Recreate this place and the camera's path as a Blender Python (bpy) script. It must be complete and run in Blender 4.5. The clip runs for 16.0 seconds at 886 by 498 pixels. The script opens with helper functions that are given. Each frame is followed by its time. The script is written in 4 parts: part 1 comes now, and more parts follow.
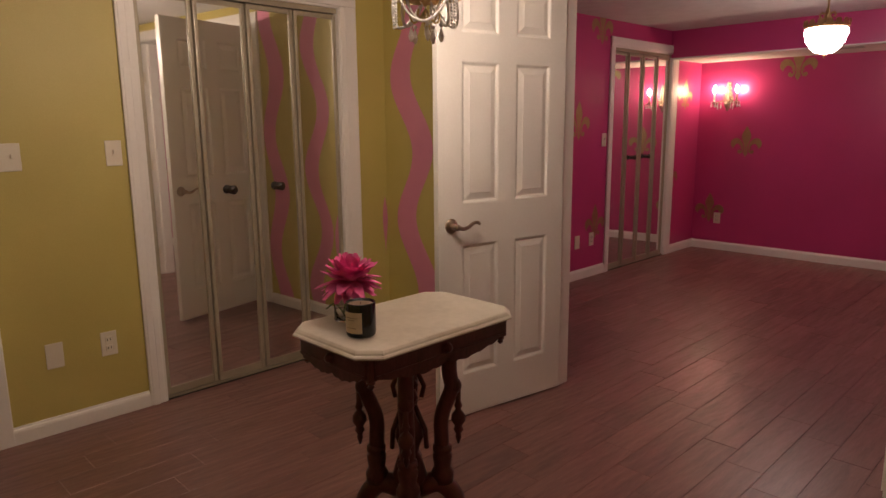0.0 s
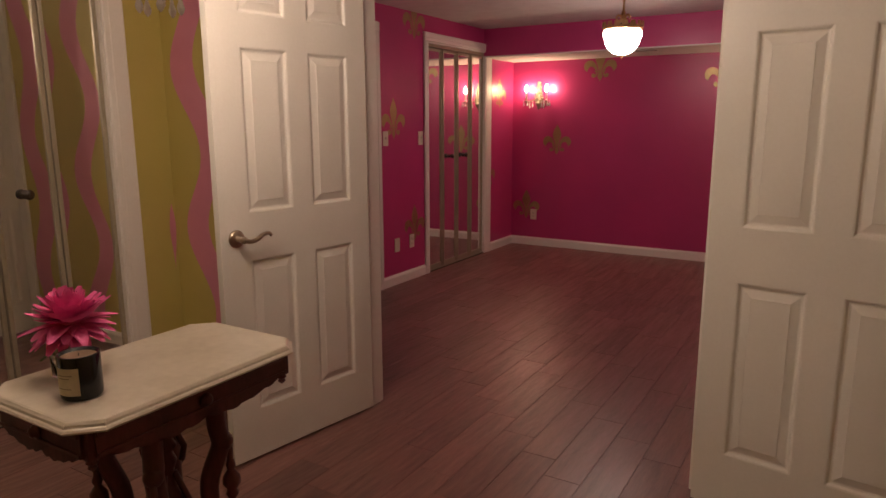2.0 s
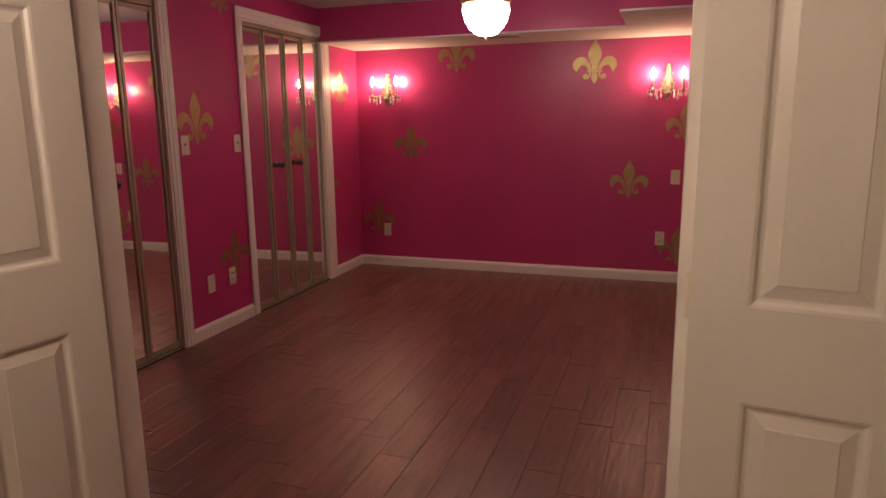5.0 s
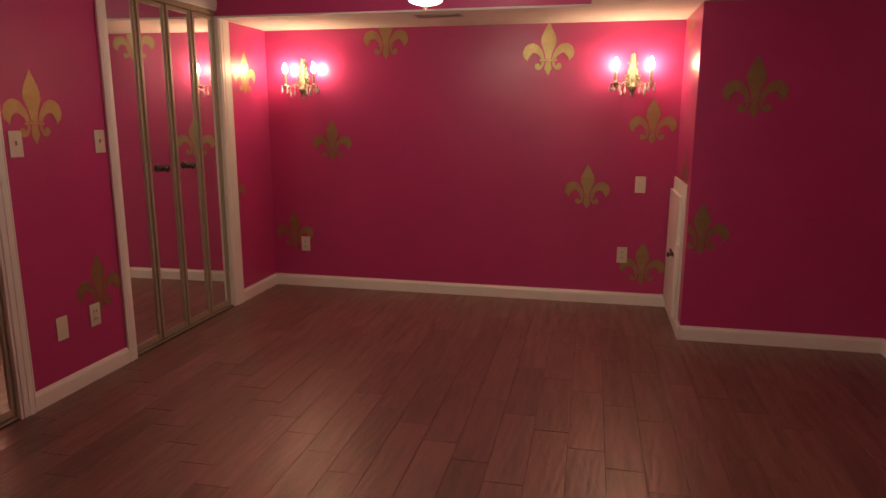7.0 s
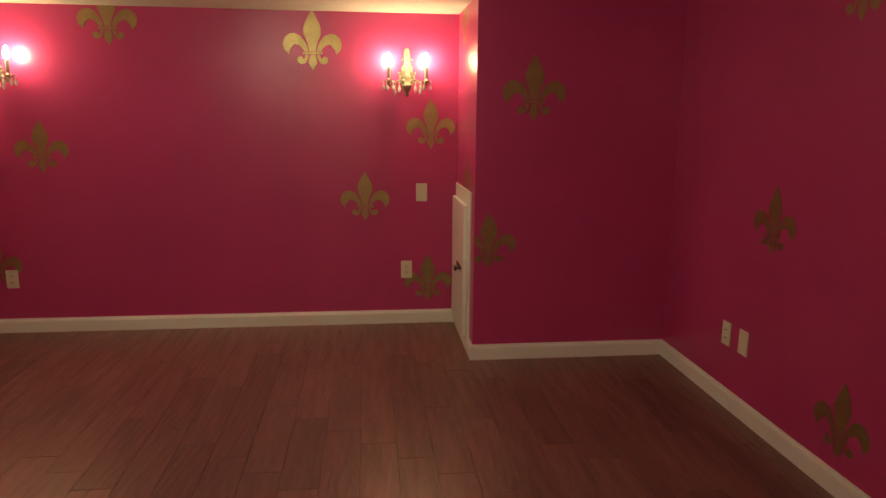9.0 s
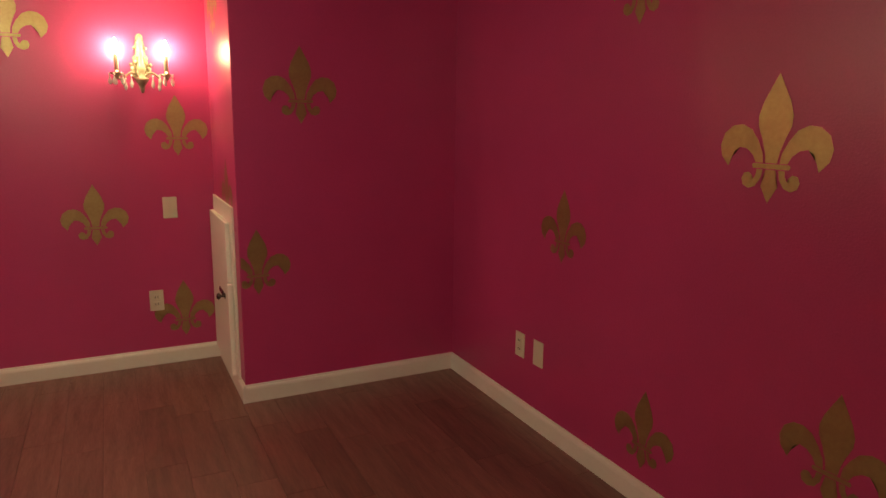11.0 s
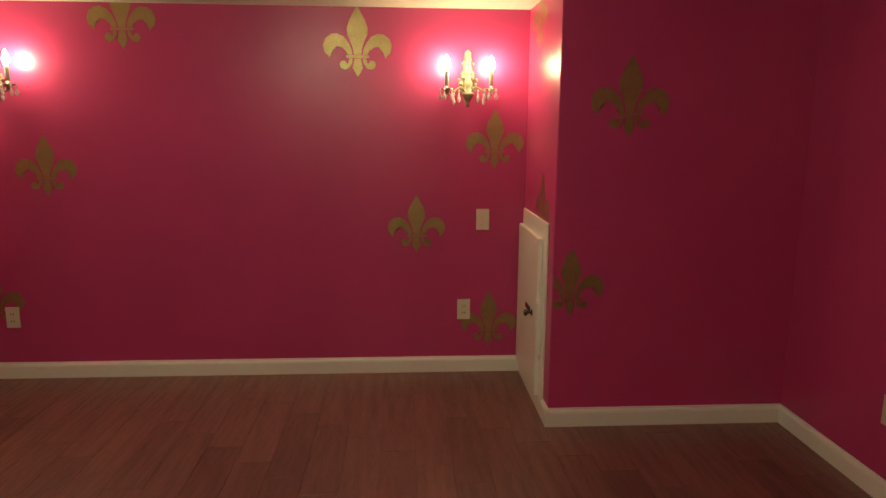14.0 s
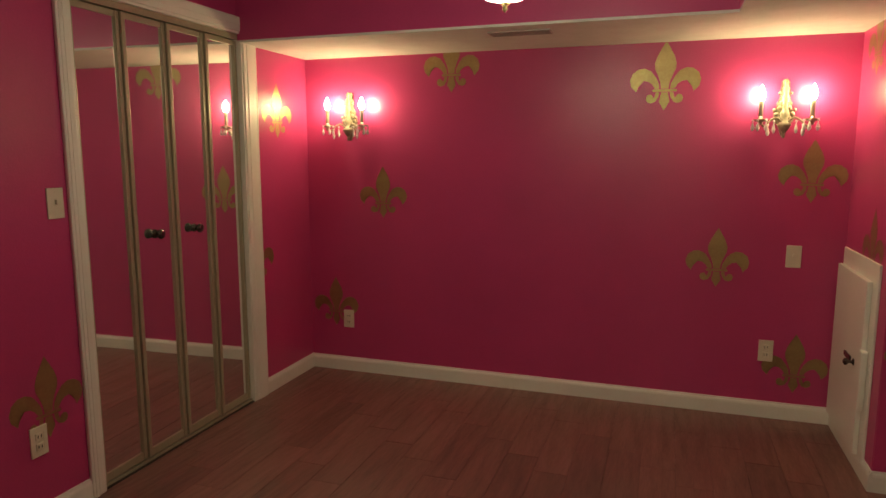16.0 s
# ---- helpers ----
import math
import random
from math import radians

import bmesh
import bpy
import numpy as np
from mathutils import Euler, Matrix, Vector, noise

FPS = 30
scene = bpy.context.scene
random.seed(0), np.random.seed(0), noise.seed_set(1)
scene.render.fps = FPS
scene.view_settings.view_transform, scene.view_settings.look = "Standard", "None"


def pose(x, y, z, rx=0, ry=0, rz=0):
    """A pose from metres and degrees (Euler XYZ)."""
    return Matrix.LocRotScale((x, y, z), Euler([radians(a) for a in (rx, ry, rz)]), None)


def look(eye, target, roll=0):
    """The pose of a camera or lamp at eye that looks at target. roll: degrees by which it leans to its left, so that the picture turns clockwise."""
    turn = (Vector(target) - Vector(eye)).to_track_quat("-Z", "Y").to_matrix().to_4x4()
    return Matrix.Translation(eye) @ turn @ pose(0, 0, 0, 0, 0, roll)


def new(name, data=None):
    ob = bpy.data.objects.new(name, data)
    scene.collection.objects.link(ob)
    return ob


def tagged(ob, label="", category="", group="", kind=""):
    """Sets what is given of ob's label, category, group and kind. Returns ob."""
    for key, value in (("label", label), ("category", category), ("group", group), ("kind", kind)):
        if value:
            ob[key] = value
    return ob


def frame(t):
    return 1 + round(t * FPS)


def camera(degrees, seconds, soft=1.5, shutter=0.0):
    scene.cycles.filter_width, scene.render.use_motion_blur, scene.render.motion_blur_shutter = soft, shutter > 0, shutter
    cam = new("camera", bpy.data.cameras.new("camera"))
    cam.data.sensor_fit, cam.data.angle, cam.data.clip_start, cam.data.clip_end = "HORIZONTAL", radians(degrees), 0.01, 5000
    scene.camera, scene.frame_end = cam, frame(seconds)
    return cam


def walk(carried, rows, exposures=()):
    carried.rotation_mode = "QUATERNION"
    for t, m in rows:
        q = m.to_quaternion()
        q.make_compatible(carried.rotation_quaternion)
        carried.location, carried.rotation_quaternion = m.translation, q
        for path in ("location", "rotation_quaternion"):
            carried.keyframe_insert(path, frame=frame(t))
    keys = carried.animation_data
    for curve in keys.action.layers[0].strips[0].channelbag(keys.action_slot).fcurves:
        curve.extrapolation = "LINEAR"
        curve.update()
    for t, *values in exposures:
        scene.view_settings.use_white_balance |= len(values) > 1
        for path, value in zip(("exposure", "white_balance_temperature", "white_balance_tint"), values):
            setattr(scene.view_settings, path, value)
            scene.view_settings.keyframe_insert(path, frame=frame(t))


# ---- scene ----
cam = camera(67.2, 16.0)
PATH = [
    (0, (0.076, 0.24, 1.373), (-1.321, 1.623, 1.003), -0.5),
    (0.5, (0.059, 0.303, 1.365), (-1.23, 1.786, 0.991), -0.5),
    (1, (0.039, 0.408, 1.363), (-1.146, 1.974, 0.987), -0.4),
    (1.5, (0.033, 0.502, 1.368), (-1.055, 2.137, 0.991), -0.5),
    (2, (-0.013, 0.58, 1.365), (-1.023, 2.265, 0.987), -0.2),
    (2.5, (-0.098, 0.661, 1.374), (-1.0, 2.406, 0.994), -0.1),
    (3, (-0.166, 0.762, 1.37), (-0.962, 2.557, 0.991), 0.0),
    (3.5, (-0.217, 0.966, 1.364), (-0.936, 2.792, 0.979), -0.1),
    (4, (-0.276, 1.178, 1.369), (-0.961, 3.016, 0.98), -0.1),
    (4.1, (-0.286, 1.225, 1.37), (-0.967, 3.065, 0.981), -0.2),
    (6.4, (-0.683, 2.225, 1.347), (-1.18, 4.123, 0.96), 0.1),
    (6.5, (-0.692, 2.263, 1.353), (-1.178, 4.163, 0.963), 0.2),
    (7, (-0.717, 2.501, 1.352), (-1.14, 4.416, 0.959), 0.1),
    (7.5, (-0.787, 2.668, 1.345), (-1.099, 4.605, 0.957), 0.4),
    (8, (-0.858, 2.792, 1.314), (-0.982, 4.755, 0.948), 0.7),
    (8.5, (-0.786, 2.945, 1.328), (-0.716, 4.907, 0.948), 0.6),
    (9, (-0.715, 3.086, 1.359), (-0.495, 5.035, 0.969), 0.5),
    (9.5, (-0.637, 3.178, 1.351), (-0.264, 5.104, 0.967), 0.6),
    (10, (-0.612, 3.287, 1.374), (-0.002, 5.152, 0.986), 0.7),
    (11.25, (-0.665, 3.58, 1.372), (0.22, 5.316, 0.988), 0.7),
    (12.5, (-0.691, 3.813, 1.368), (-0.006, 5.654, 0.992), 0.7),
    (13, (-0.739, 3.766, 1.41), (-0.238, 5.664, 1.024), 0.5),
    (13.5, (-0.792, 3.756, 1.397), (-0.471, 5.695, 1.023), 0.5),
    (14, (-0.819, 3.765, 1.387), (-0.695, 5.728, 1.02), 0.4),
    (14.5, (-0.889, 3.768, 1.406), (-0.953, 5.732, 1.036), 0.3),
    (15, (-0.929, 3.736, 1.393), (-1.209, 5.686, 1.043), 0.1),
    (15.5, (-0.973, 3.669, 1.384), (-1.47, 5.581, 1.076), 0.1),
    (16, (-1.001, 3.59, 1.408), (-1.633, 5.466, 1.121), -0.0),
]
walk(cam, [(t, look(eye, target, roll)) for t, eye, target, roll in PATH], [
    (0.0, 0.0, 6500, 24), (1.5, -0.1, 6700, 25), (3.0, -0.16, 7100, 26), (4.0, -0.14, 7100, 27), (6.5, 0.12, 7200, 27),
    (7.0, 0.14, 7500, 20), (7.5, 0.16, 7600, 11), (9.0, 0.28, 7800, -4), (10.0, 0.4, 8000, -1), (12.5, 0.62, 7900, -6), (14.0, 0.26, 7400, -12), (16.0, 0.04, 7100, -14)])

# ---- world and light levels ----
world = bpy.data.worlds.new("night")
world.use_nodes = True
world.node_tree.nodes["Background"].inputs[0].default_value = (0.02, 0.02, 0.03, 1)
world.node_tree.nodes["Background"].inputs[1].default_value = 0.1
scene.world = world
SCONCE, GLOBE, CHANDELIER = 235.0, 30.0, 450.0
WARM = (1.0, 0.79, 0.46)


# ---- materials ----
def material(name, colour, rough=0.5, metal=0.0, second=None, scale=6.0, fine=120.0, bump=0.0, stretch=(1, 1, 1), mix=0.5, spec=0.5, per_object=0.0, rough_var=0.0):
    """A surface with broad mottling, fine grain and fine relief."""
    m = bpy.data.materials.new(name)
    m.use_nodes = True
    n, l = m.node_tree.nodes, m.node_tree.links
    b = n["Principled BSDF"]
    b.inputs["Metallic"].default_value = metal
    b.inputs["Roughness"].default_value = rough
    b.inputs["Specular IOR Level"].default_value = spec
    tc, mp = n.new("ShaderNodeTexCoord"), n.new("ShaderNodeMapping")
    mp.inputs["Scale"].default_value = stretch
    l.new(tc.outputs["Object"], mp.inputs["Vector"])
    vec = mp.outputs["Vector"]
    if per_object:
        info, add, comb = n.new("ShaderNodeObjectInfo"), n.new("ShaderNodeVectorMath"), n.new("ShaderNodeMath")
        comb.operation, comb.inputs[1].default_value = "MULTIPLY", 40.0
        l.new(info.outputs["Random"], comb.inputs[0])
        l.new(vec, add.inputs[0])
        l.new(comb.outputs[0], add.inputs[1])
        vec = add.outputs[0]
    big, small = n.new("ShaderNodeTexNoise"), n.new("ShaderNodeTexNoise")
    big.inputs["Scale"].default_value, big.inputs["Detail"].default_value = scale, 5
    small.inputs["Scale"].default_value, small.inputs["Detail"].default_value = fine, 3
    l.new(vec, big.inputs["Vector"])
    l.new(vec, small.inputs["Vector"])
    mixer = n.new("ShaderNodeMix")
    mixer.data_type = "RGBA"
    second = second or tuple(c * 0.75 for c in colour)
    mixer.inputs[6].default_value, mixer.inputs[7].default_value = (*colour, 1), (*second, 1)
    ramp = n.new("ShaderNodeMapRange")
    ramp.inputs["From Min"].default_value, ramp.inputs["From Max"].default_value = 0.3, 0.7
    ramp.inputs["To Max"].default_value = mix * 2
    both = n.new("ShaderNodeMath")
    both.operation = "MULTIPLY_ADD"
    both.inputs[1].default_value, both.inputs[2].default_value = 0.35, 0.0
    l.new(small.outputs[0], both.inputs[0])
    total = n.new("ShaderNodeMath")
    total.operation = "MULTIPLY_ADD"
    total.inputs[1].default_value = 0.65
    l.new(big.outputs[0], total.inputs[0])
    l.new(both.outputs[0], total.inputs[2])
    l.new(total.outputs[0], ramp.inputs["Value"])
    l.new(ramp.outputs[0], mixer.inputs[0])
    out = mixer.outputs[2]
    if per_object:
        hsv, mr = n.new("ShaderNodeHueSaturation"), n.new("ShaderNodeMapRange")
        mr.inputs["To Min"].default_value, mr.inputs["To Max"].default_value = 1 - per_object, 1 + per_object
        l.new(info.outputs["Random"], mr.inputs["Value"])
        l.new(mr.outputs[0], hsv.inputs["Value"])
        l.new(out, hsv.inputs["Color"])
        out = hsv.outputs[0]
    l.new(out, b.inputs["Base Color"])
    if rough_var:
        rr = n.new("ShaderNodeMapRange")
        rr.inputs["To Min"].default_value, rr.inputs["To Max"].default_value = rough - rough_var, rough + rough_var
        l.new(total.outputs[0], rr.inputs["Value"])
        l.new(rr.outputs[0], b.inputs["Roughness"])
    if bump:
        bp = n.new("ShaderNodeBump")
        bp.inputs["Strength"].default_value, bp.inputs["Distance"].default_value = bump, 0.004
        l.new(total.outputs[0], bp.inputs["Height"])
        l.new(bp.outputs[0], b.inputs["Normal"])
    return m


def glowing(name, colour, strength):
    m = bpy.data.materials.new(name)
    m.use_nodes = True
    b = m.node_tree.nodes["Principled BSDF"]
    b.inputs["Base Color"].default_value = (0.9, 0.88, 0.84, 1)
    b.inputs["Emission Color"].default_value = (*colour, 1)
    b.inputs["Emission Strength"].default_value = strength
    return m


def clear_glass(name, tint=(1, 1, 1), rough=0.02, through_light=1.0):
    m = bpy.data.materials.new(name)
    m.use_nodes = True
    b = m.node_tree.nodes["Principled BSDF"]
    b.inputs["Base Color"].default_value = (*tint, 1)
    b.inputs["Transmission Weight"].default_value = through_light
    b.inputs["Roughness"].default_value = rough
    b.inputs["IOR"].default_value = 1.5
    return m


def mirror_glass():
    m = bpy.data.materials.new("mirror_glass")
    m.use_nodes = True
    n, l = m.node_tree.nodes, m.node_tree.links
    b = n["Principled BSDF"]
    b.inputs["Metallic"].default_value = 0.97
    b.inputs["Base Color"].default_value = (0.93, 0.93, 0.90, 1)
    smear = n.new("ShaderNodeTexNoise")
    smear.inputs["Scale"].default_value = 3.0
    mr = n.new("ShaderNodeMapRange")
    mr.inputs["To Min"].default_value, mr.inputs["To Max"].default_value = 0.0, 0.05
    l.new(smear.outputs[0], mr.inputs["Value"])
    l.new(mr.outputs[0], b.inputs["Roughness"])
    return m


def plank_tile():
    """Glazed wood-look tile: streaky grain along the plank, worn dark patches, and hand-scraped ripples across it."""
    m = bpy.data.materials.new("wood_look_tile")
    m.use_nodes = True
    n, l = m.node_tree.nodes, m.node_tree.links
    b = n["Principled BSDF"]
    b.inputs["Specular IOR Level"].default_value = 0.75
    tc, info = n.new("ShaderNodeTexCoord"), n.new("ShaderNodeObjectInfo")
    shift = n.new("ShaderNodeMath")
    shift.operation, shift.inputs[1].default_value = "MULTIPLY", 57.0
    l.new(info.outputs["Random"], shift.inputs[0])
    offset = n.new("ShaderNodeVectorMath")
    l.new(tc.outputs["Object"], offset.inputs[0])
    l.new(shift.outputs[0], offset.inputs[1])

    def layer(stretch, scale, detail, turn=0.0):
        mp, tex = n.new("ShaderNodeMapping"), n.new("ShaderNodeTexNoise")
        mp.inputs["Scale"].default_value, mp.inputs["Rotation"].default_value = stretch, (0, 0, turn)
        tex.inputs["Scale"].default_value, tex.inputs["Detail"].default_value = scale, detail
        l.new(offset.outputs[0], mp.inputs["Vector"])
        l.new(mp.outputs[0], tex.inputs["Vector"])
        return tex.outputs[0]

    def ramp(value, low, high, to_low=0.0, to_high=1.0):
        r = n.new("ShaderNodeMapRange")
        for key, v in (("From Min", low), ("From Max", high), ("To Min", to_low), ("To Max", to_high)):
            r.inputs[key].default_value = v
        l.new(value, r.inputs["Value"])
        return r.outputs[0]

    def blend(fac, a, c, mode="MIX"):
        x = n.new("ShaderNodeMix")
        x.data_type, x.blend_type = "RGBA", mode
        l.new(fac, x.inputs[0])
        for slot, v in ((6, a), (7, c)):
            if isinstance(v, tuple):
                x.inputs[slot].default_value = (*v, 1)
            else:
                l.new(v, x.inputs[slot])
        return x.outputs[2]

    broad, fine = layer((9, 1, 1), 3.0, 5), layer((9, 1, 1), 18.0, 3)
    part_fine, grain_sum = n.new("ShaderNodeMath"), n.new("ShaderNodeMath")
    part_fine.operation, part_fine.inputs[1].default_value = "MULTIPLY", 0.35
    grain_sum.operation, grain_sum.inputs[1].default_value = "MULTIPLY_ADD", 0.65
    l.new(fine, part_fine.inputs[0])
    l.new(broad, grain_sum.inputs[0])
    l.new(part_fine.outputs[0], grain_sum.inputs[2])
    grain = grain_sum.outputs[0]
    turned, ripples = n.new("ShaderNodeMapping"), n.new("ShaderNodeTexWave")
    turned.inputs["Scale"].default_value, turned.inputs["Rotation"].default_value = (1, 0.4, 1), (0, 0, 0.3)
    for key, v in (("Scale", 9.0), ("Distortion", 5.0), ("Detail", 2.0), ("Detail Scale", 1.6)):
        ripples.inputs[key].default_value = v
    l.new(offset.outputs[0], turned.inputs["Vector"])
    l.new(turned.outputs[0], ripples.inputs["Vector"])
    ripple = ripples.outputs["Fac"]
    colour = blend(ramp(grain, 0.3, 0.7), (0.235, 0.108, 0.090), (0.120, 0.052, 0.046))
    hsv = n.new("ShaderNodeHueSaturation")
    l.new(ramp(info.outputs["Random"], 0, 1, 0.8, 1.2), hsv.inputs["Value"])
    l.new(colour, hsv.inputs["Color"])
    l.new(hsv.outputs[0], b.inputs["Base Color"])
    l.new(ramp(grain, 0.3, 0.7, 0.28, 0.44), b.inputs["Roughness"])
    normal = None
    for value, strength, depth in ((ripple, 0.17, 0.003), (grain, 0.35, 0.002)):
        bp = n.new("ShaderNodeBump")
        bp.inputs["Strength"].default_value, bp.inputs["Distance"].default_value = strength, depth
        l.new(value, bp.inputs["Height"])
        if normal:
            l.new(normal, bp.inputs["Normal"])
        normal = bp.outputs[0]
    l.new(normal, b.inputs["Normal"])
    return m


PINK = material("raspberry_wall_paint", (0.55, 0.051, 0.202), 0.33, second=(0.47, 0.042, 0.170), scale=2.2, fine=140, bump=0.45, rough_var=0.05, spec=0.5)
YELLOW = material("chartreuse_wall_paint", (0.56, 0.46, 0.14), 0.5, second=(0.48, 0.39, 0.105), scale=2.0, fine=240, bump=0.16)
WAVE = material("pink_wave_paint", (0.72, 0.27, 0.38), 0.5, second=(0.64, 0.22, 0.33), scale=5, fine=240, bump=0.16)
GOLD = material("gold_stencil_paint", (0.46, 0.36, 0.17), 0.40, metal=0.75, second=(0.37, 0.25, 0.13), scale=11, fine=70, bump=0.12, mix=0.65)
CEILING = material("textured_ceiling_paint", (0.78, 0.77, 0.74), 0.9, second=(0.68, 0.66, 0.63), scale=9, fine=70, bump=0.9)
TRIM = material("white_trim_paint", (0.85, 0.82, 0.77), 0.34, second=(0.79, 0.75, 0.69), scale=3, fine=60, bump=0.05)
DOOR = material("white_door_paint", (0.78, 0.755, 0.70), 0.38, second=(0.72, 0.69, 0.63), scale=2.5, fine=90, bump=0.06)
PLANK = plank_tile()
GROUT = material("dark_grout", (0.115, 0.053, 0.046), 0.7, scale=20, fine=200, bump=0.2)
BRASS = material("dull_bronze_frame", (0.45, 0.40, 0.30), 0.36, metal=0.3, second=(0.38, 0.33, 0.24), scale=5, fine=90)
GILT = material("gilt_brass", (0.92, 0.76, 0.42), 0.36, metal=0.85, second=(0.52, 0.36, 0.13), scale=30, fine=160)
IVORY = material("antiqued_ivory_metal", (0.42, 0.37, 0.28), 0.5, metal=0.15, second=(0.20, 0.15, 0.09), scale=40, fine=180)
NICKEL = material("antique_nickel", (0.50, 0.42, 0.34), 0.28, metal=1.0, second=(0.38, 0.3, 0.23), scale=20, fine=120)
KNOB = material("dark_pewter_knob", (0.14, 0.12, 0.11), 0.25, metal=0.9, scale=20)
PLATE = material("ivory_plastic", (0.74, 0.68, 0.55), 0.4, second=(0.7, 0.63, 0.5), scale=10)
SLOT = material("dark_slot", (0.05, 0.04, 0.035), 0.7)
TABLEWOOD = material("dark_carved_mahogany", (0.155, 0.040, 0.040), 0.36, second=(0.05, 0.015, 0.013), scale=5, fine=40, bump=0.2, stretch=(3, 3, 1))
MARBLE = material("cream_marble", (0.66, 0.60, 0.50), 0.32, second=(0.50, 0.44, 0.35), scale=7, fine=40, mix=0.5)
PETAL = material("magenta_silk_petal", (0.90, 0.20, 0.46), 0.6, second=(0.78, 0.10, 0.33), scale=30, fine=150)
STEM = material("green_stem", (0.10, 0.16, 0.05), 0.5, scale=30)
JAR = material("black_glass", (0.012, 0.012, 0.016), 0.12, scale=20)
LABEL = material("cream_paper_label", (0.70, 0.60, 0.42), 0.6, scale=20)
INK = material("grey_print", (0.25, 0.2, 0.15), 0.7)
WAX = material("tan_wax", (0.30, 0.19, 0.13), 0.5)
SLEEVE = material("candle_sleeve", (0.78, 0.72, 0.58), 0.5)
VENT = material("grey_vent_metal", (0.45, 0.42, 0.38), 0.45, metal=0.2)
TRACK_SHADE = material("black_track_shadow", (0.03, 0.028, 0.026), 0.6)
MIRROR = mirror_glass()
CRYSTAL = clear_glass("cut_crystal", (1, 0.99, 0.97), 0.2, 0.15)
BEAD = material("pale_cut_bead", (0.95, 0.94, 0.91), 0.36, second=(0.88, 0.86, 0.83), scale=60, spec=0.9)
VASEGLASS = clear_glass("vase_glass", (0.96, 1, 0.97), 0.01)
BULB = glowing("lit_candle_bulb", WARM, SCONCE)
BULB_HIGH = glowing("lit_chandelier_bulb", (1.0, 0.84, 0.64), CHANDELIER)
SHADE = glowing("lit_milk_glass", (1.0, 0.88, 0.74), GLOBE)


# ---- building helpers ----
def part(name, bm, mat, parent=None, label="", smooth=False):
    me = bpy.data.meshes.new(name)
    bmesh.ops.recalc_face_normals(bm, faces=bm.faces)
    bm.to_mesh(me)
    bm.free()
    me.materials.append(mat)
    if smooth:
        me.shade_smooth()
    ob = new(name, me)
    if parent:
        ob.parent = parent
    if label:
        ob["label"] = label
    return ob


def thing(name, m, label, category, group=""):
    ob = new(name)
    ob.matrix_basis = m
    return tagged(ob, label, category, group)


def box(bm, x0, y0, z0, x1, y1, z1, bevel=0.0, segments=2):
    r = bmesh.ops.create_cube(bm, size=1.0, matrix=Matrix.Translation(((x0 + x1) / 2, (y0 + y1) / 2, (z0 + z1) / 2)) @ Matrix.Diagonal((abs(x1 - x0), abs(y1 - y0), abs(z1 - z0), 1)))
    if bevel:
        edges = {e for v in r["verts"] for e in v.link_edges}
        bmesh.ops.bevel(bm, geom=list(edges), offset=bevel, segments=segments, profile=0.6, affect="EDGES")
    return bm


def boxes(*rows, bevel=0.0):
    bm = bmesh.new()
    for row in rows:
        box(bm, *row, bevel=bevel)
    return bm


def lathe(profile, steps=20, at=(0, 0, 0), bm=None, flute=0.0, flutes=0):
    """A turned body: profile is a run of (radius, height)."""
    bm = bm or bmesh.new()
    rings = []
    for r, z in profile:
        ring = []
        for k in range(steps):
            a = 2 * math.pi * k / steps
            rr = r * (1 + flute * math.cos(flutes * a))
            ring.append(bm.verts.new((at[0] + rr * math.cos(a), at[1] + rr * math.sin(a), at[2] + z)))
        rings.append(ring)
    for a, b in zip(rings, rings[1:]):
        for k in range(steps):
            bm.faces.new((a[k], a[(k + 1) % steps], b[(k + 1) % steps], b[k]))
    bm.faces.new(rings[0][::-1])
    bm.faces.new(rings[-1])
    return bm


def tube(points, radii, steps=8, bm=None):
    """A round bar along points; radii is one number or one for each point."""
    bm = bm or bmesh.new()
    pts = [Vector(p) for p in points]
    if not isinstance(radii, (list, tuple)):
        radii = [radii] * len(pts)
    rings = []
    side = None
    for i, p in enumerate(pts):
        d = (pts[min(i + 1, len(pts) - 1)] - pts[max(i - 1, 0)]).normalized()
        if side is None:
            side = d.orthogonal().normalized()
        side = (side - d * side.dot(d)).normalized()
        up = d.cross(side)
        rings.append([bm.verts.new(p + radii[i] * (math.cos(2 * math.pi * k / steps) * side + math.sin(2 * math.pi * k / steps) * up)) for k in range(steps)])
    for a, b in zip(rings, rings[1:]):
        for k in range(steps):
            bm.faces.new((a[k], a[(k + 1) % steps], b[(k + 1) % steps], b[k]))
    bm.faces.new(rings[0][::-1])
    bm.faces.new(rings[-1])
    return bm


def curve(points, n=6):
    """Smooth points through a few given ones."""
    p = [Vector(q) for q in points]
    p = [p[0] * 2 - p[1]] + p + [p[-1] * 2 - p[-2]]
    out = []
    for i in range(1, len(p) - 2):
        for k in range(n):
            t = k / n
            out.append(0.5 * (2 * p[i] + (p[i + 1] - p[i - 1]) * t + (2 * p[i - 1] - 5 * p[i] + 4 * p[i + 1] - p[i + 2]) * t * t + (3 * p[i] - p[i - 1] - 3 * p[i + 1] + p[i + 2]) * t ** 3))
    return out + [p[-2]]


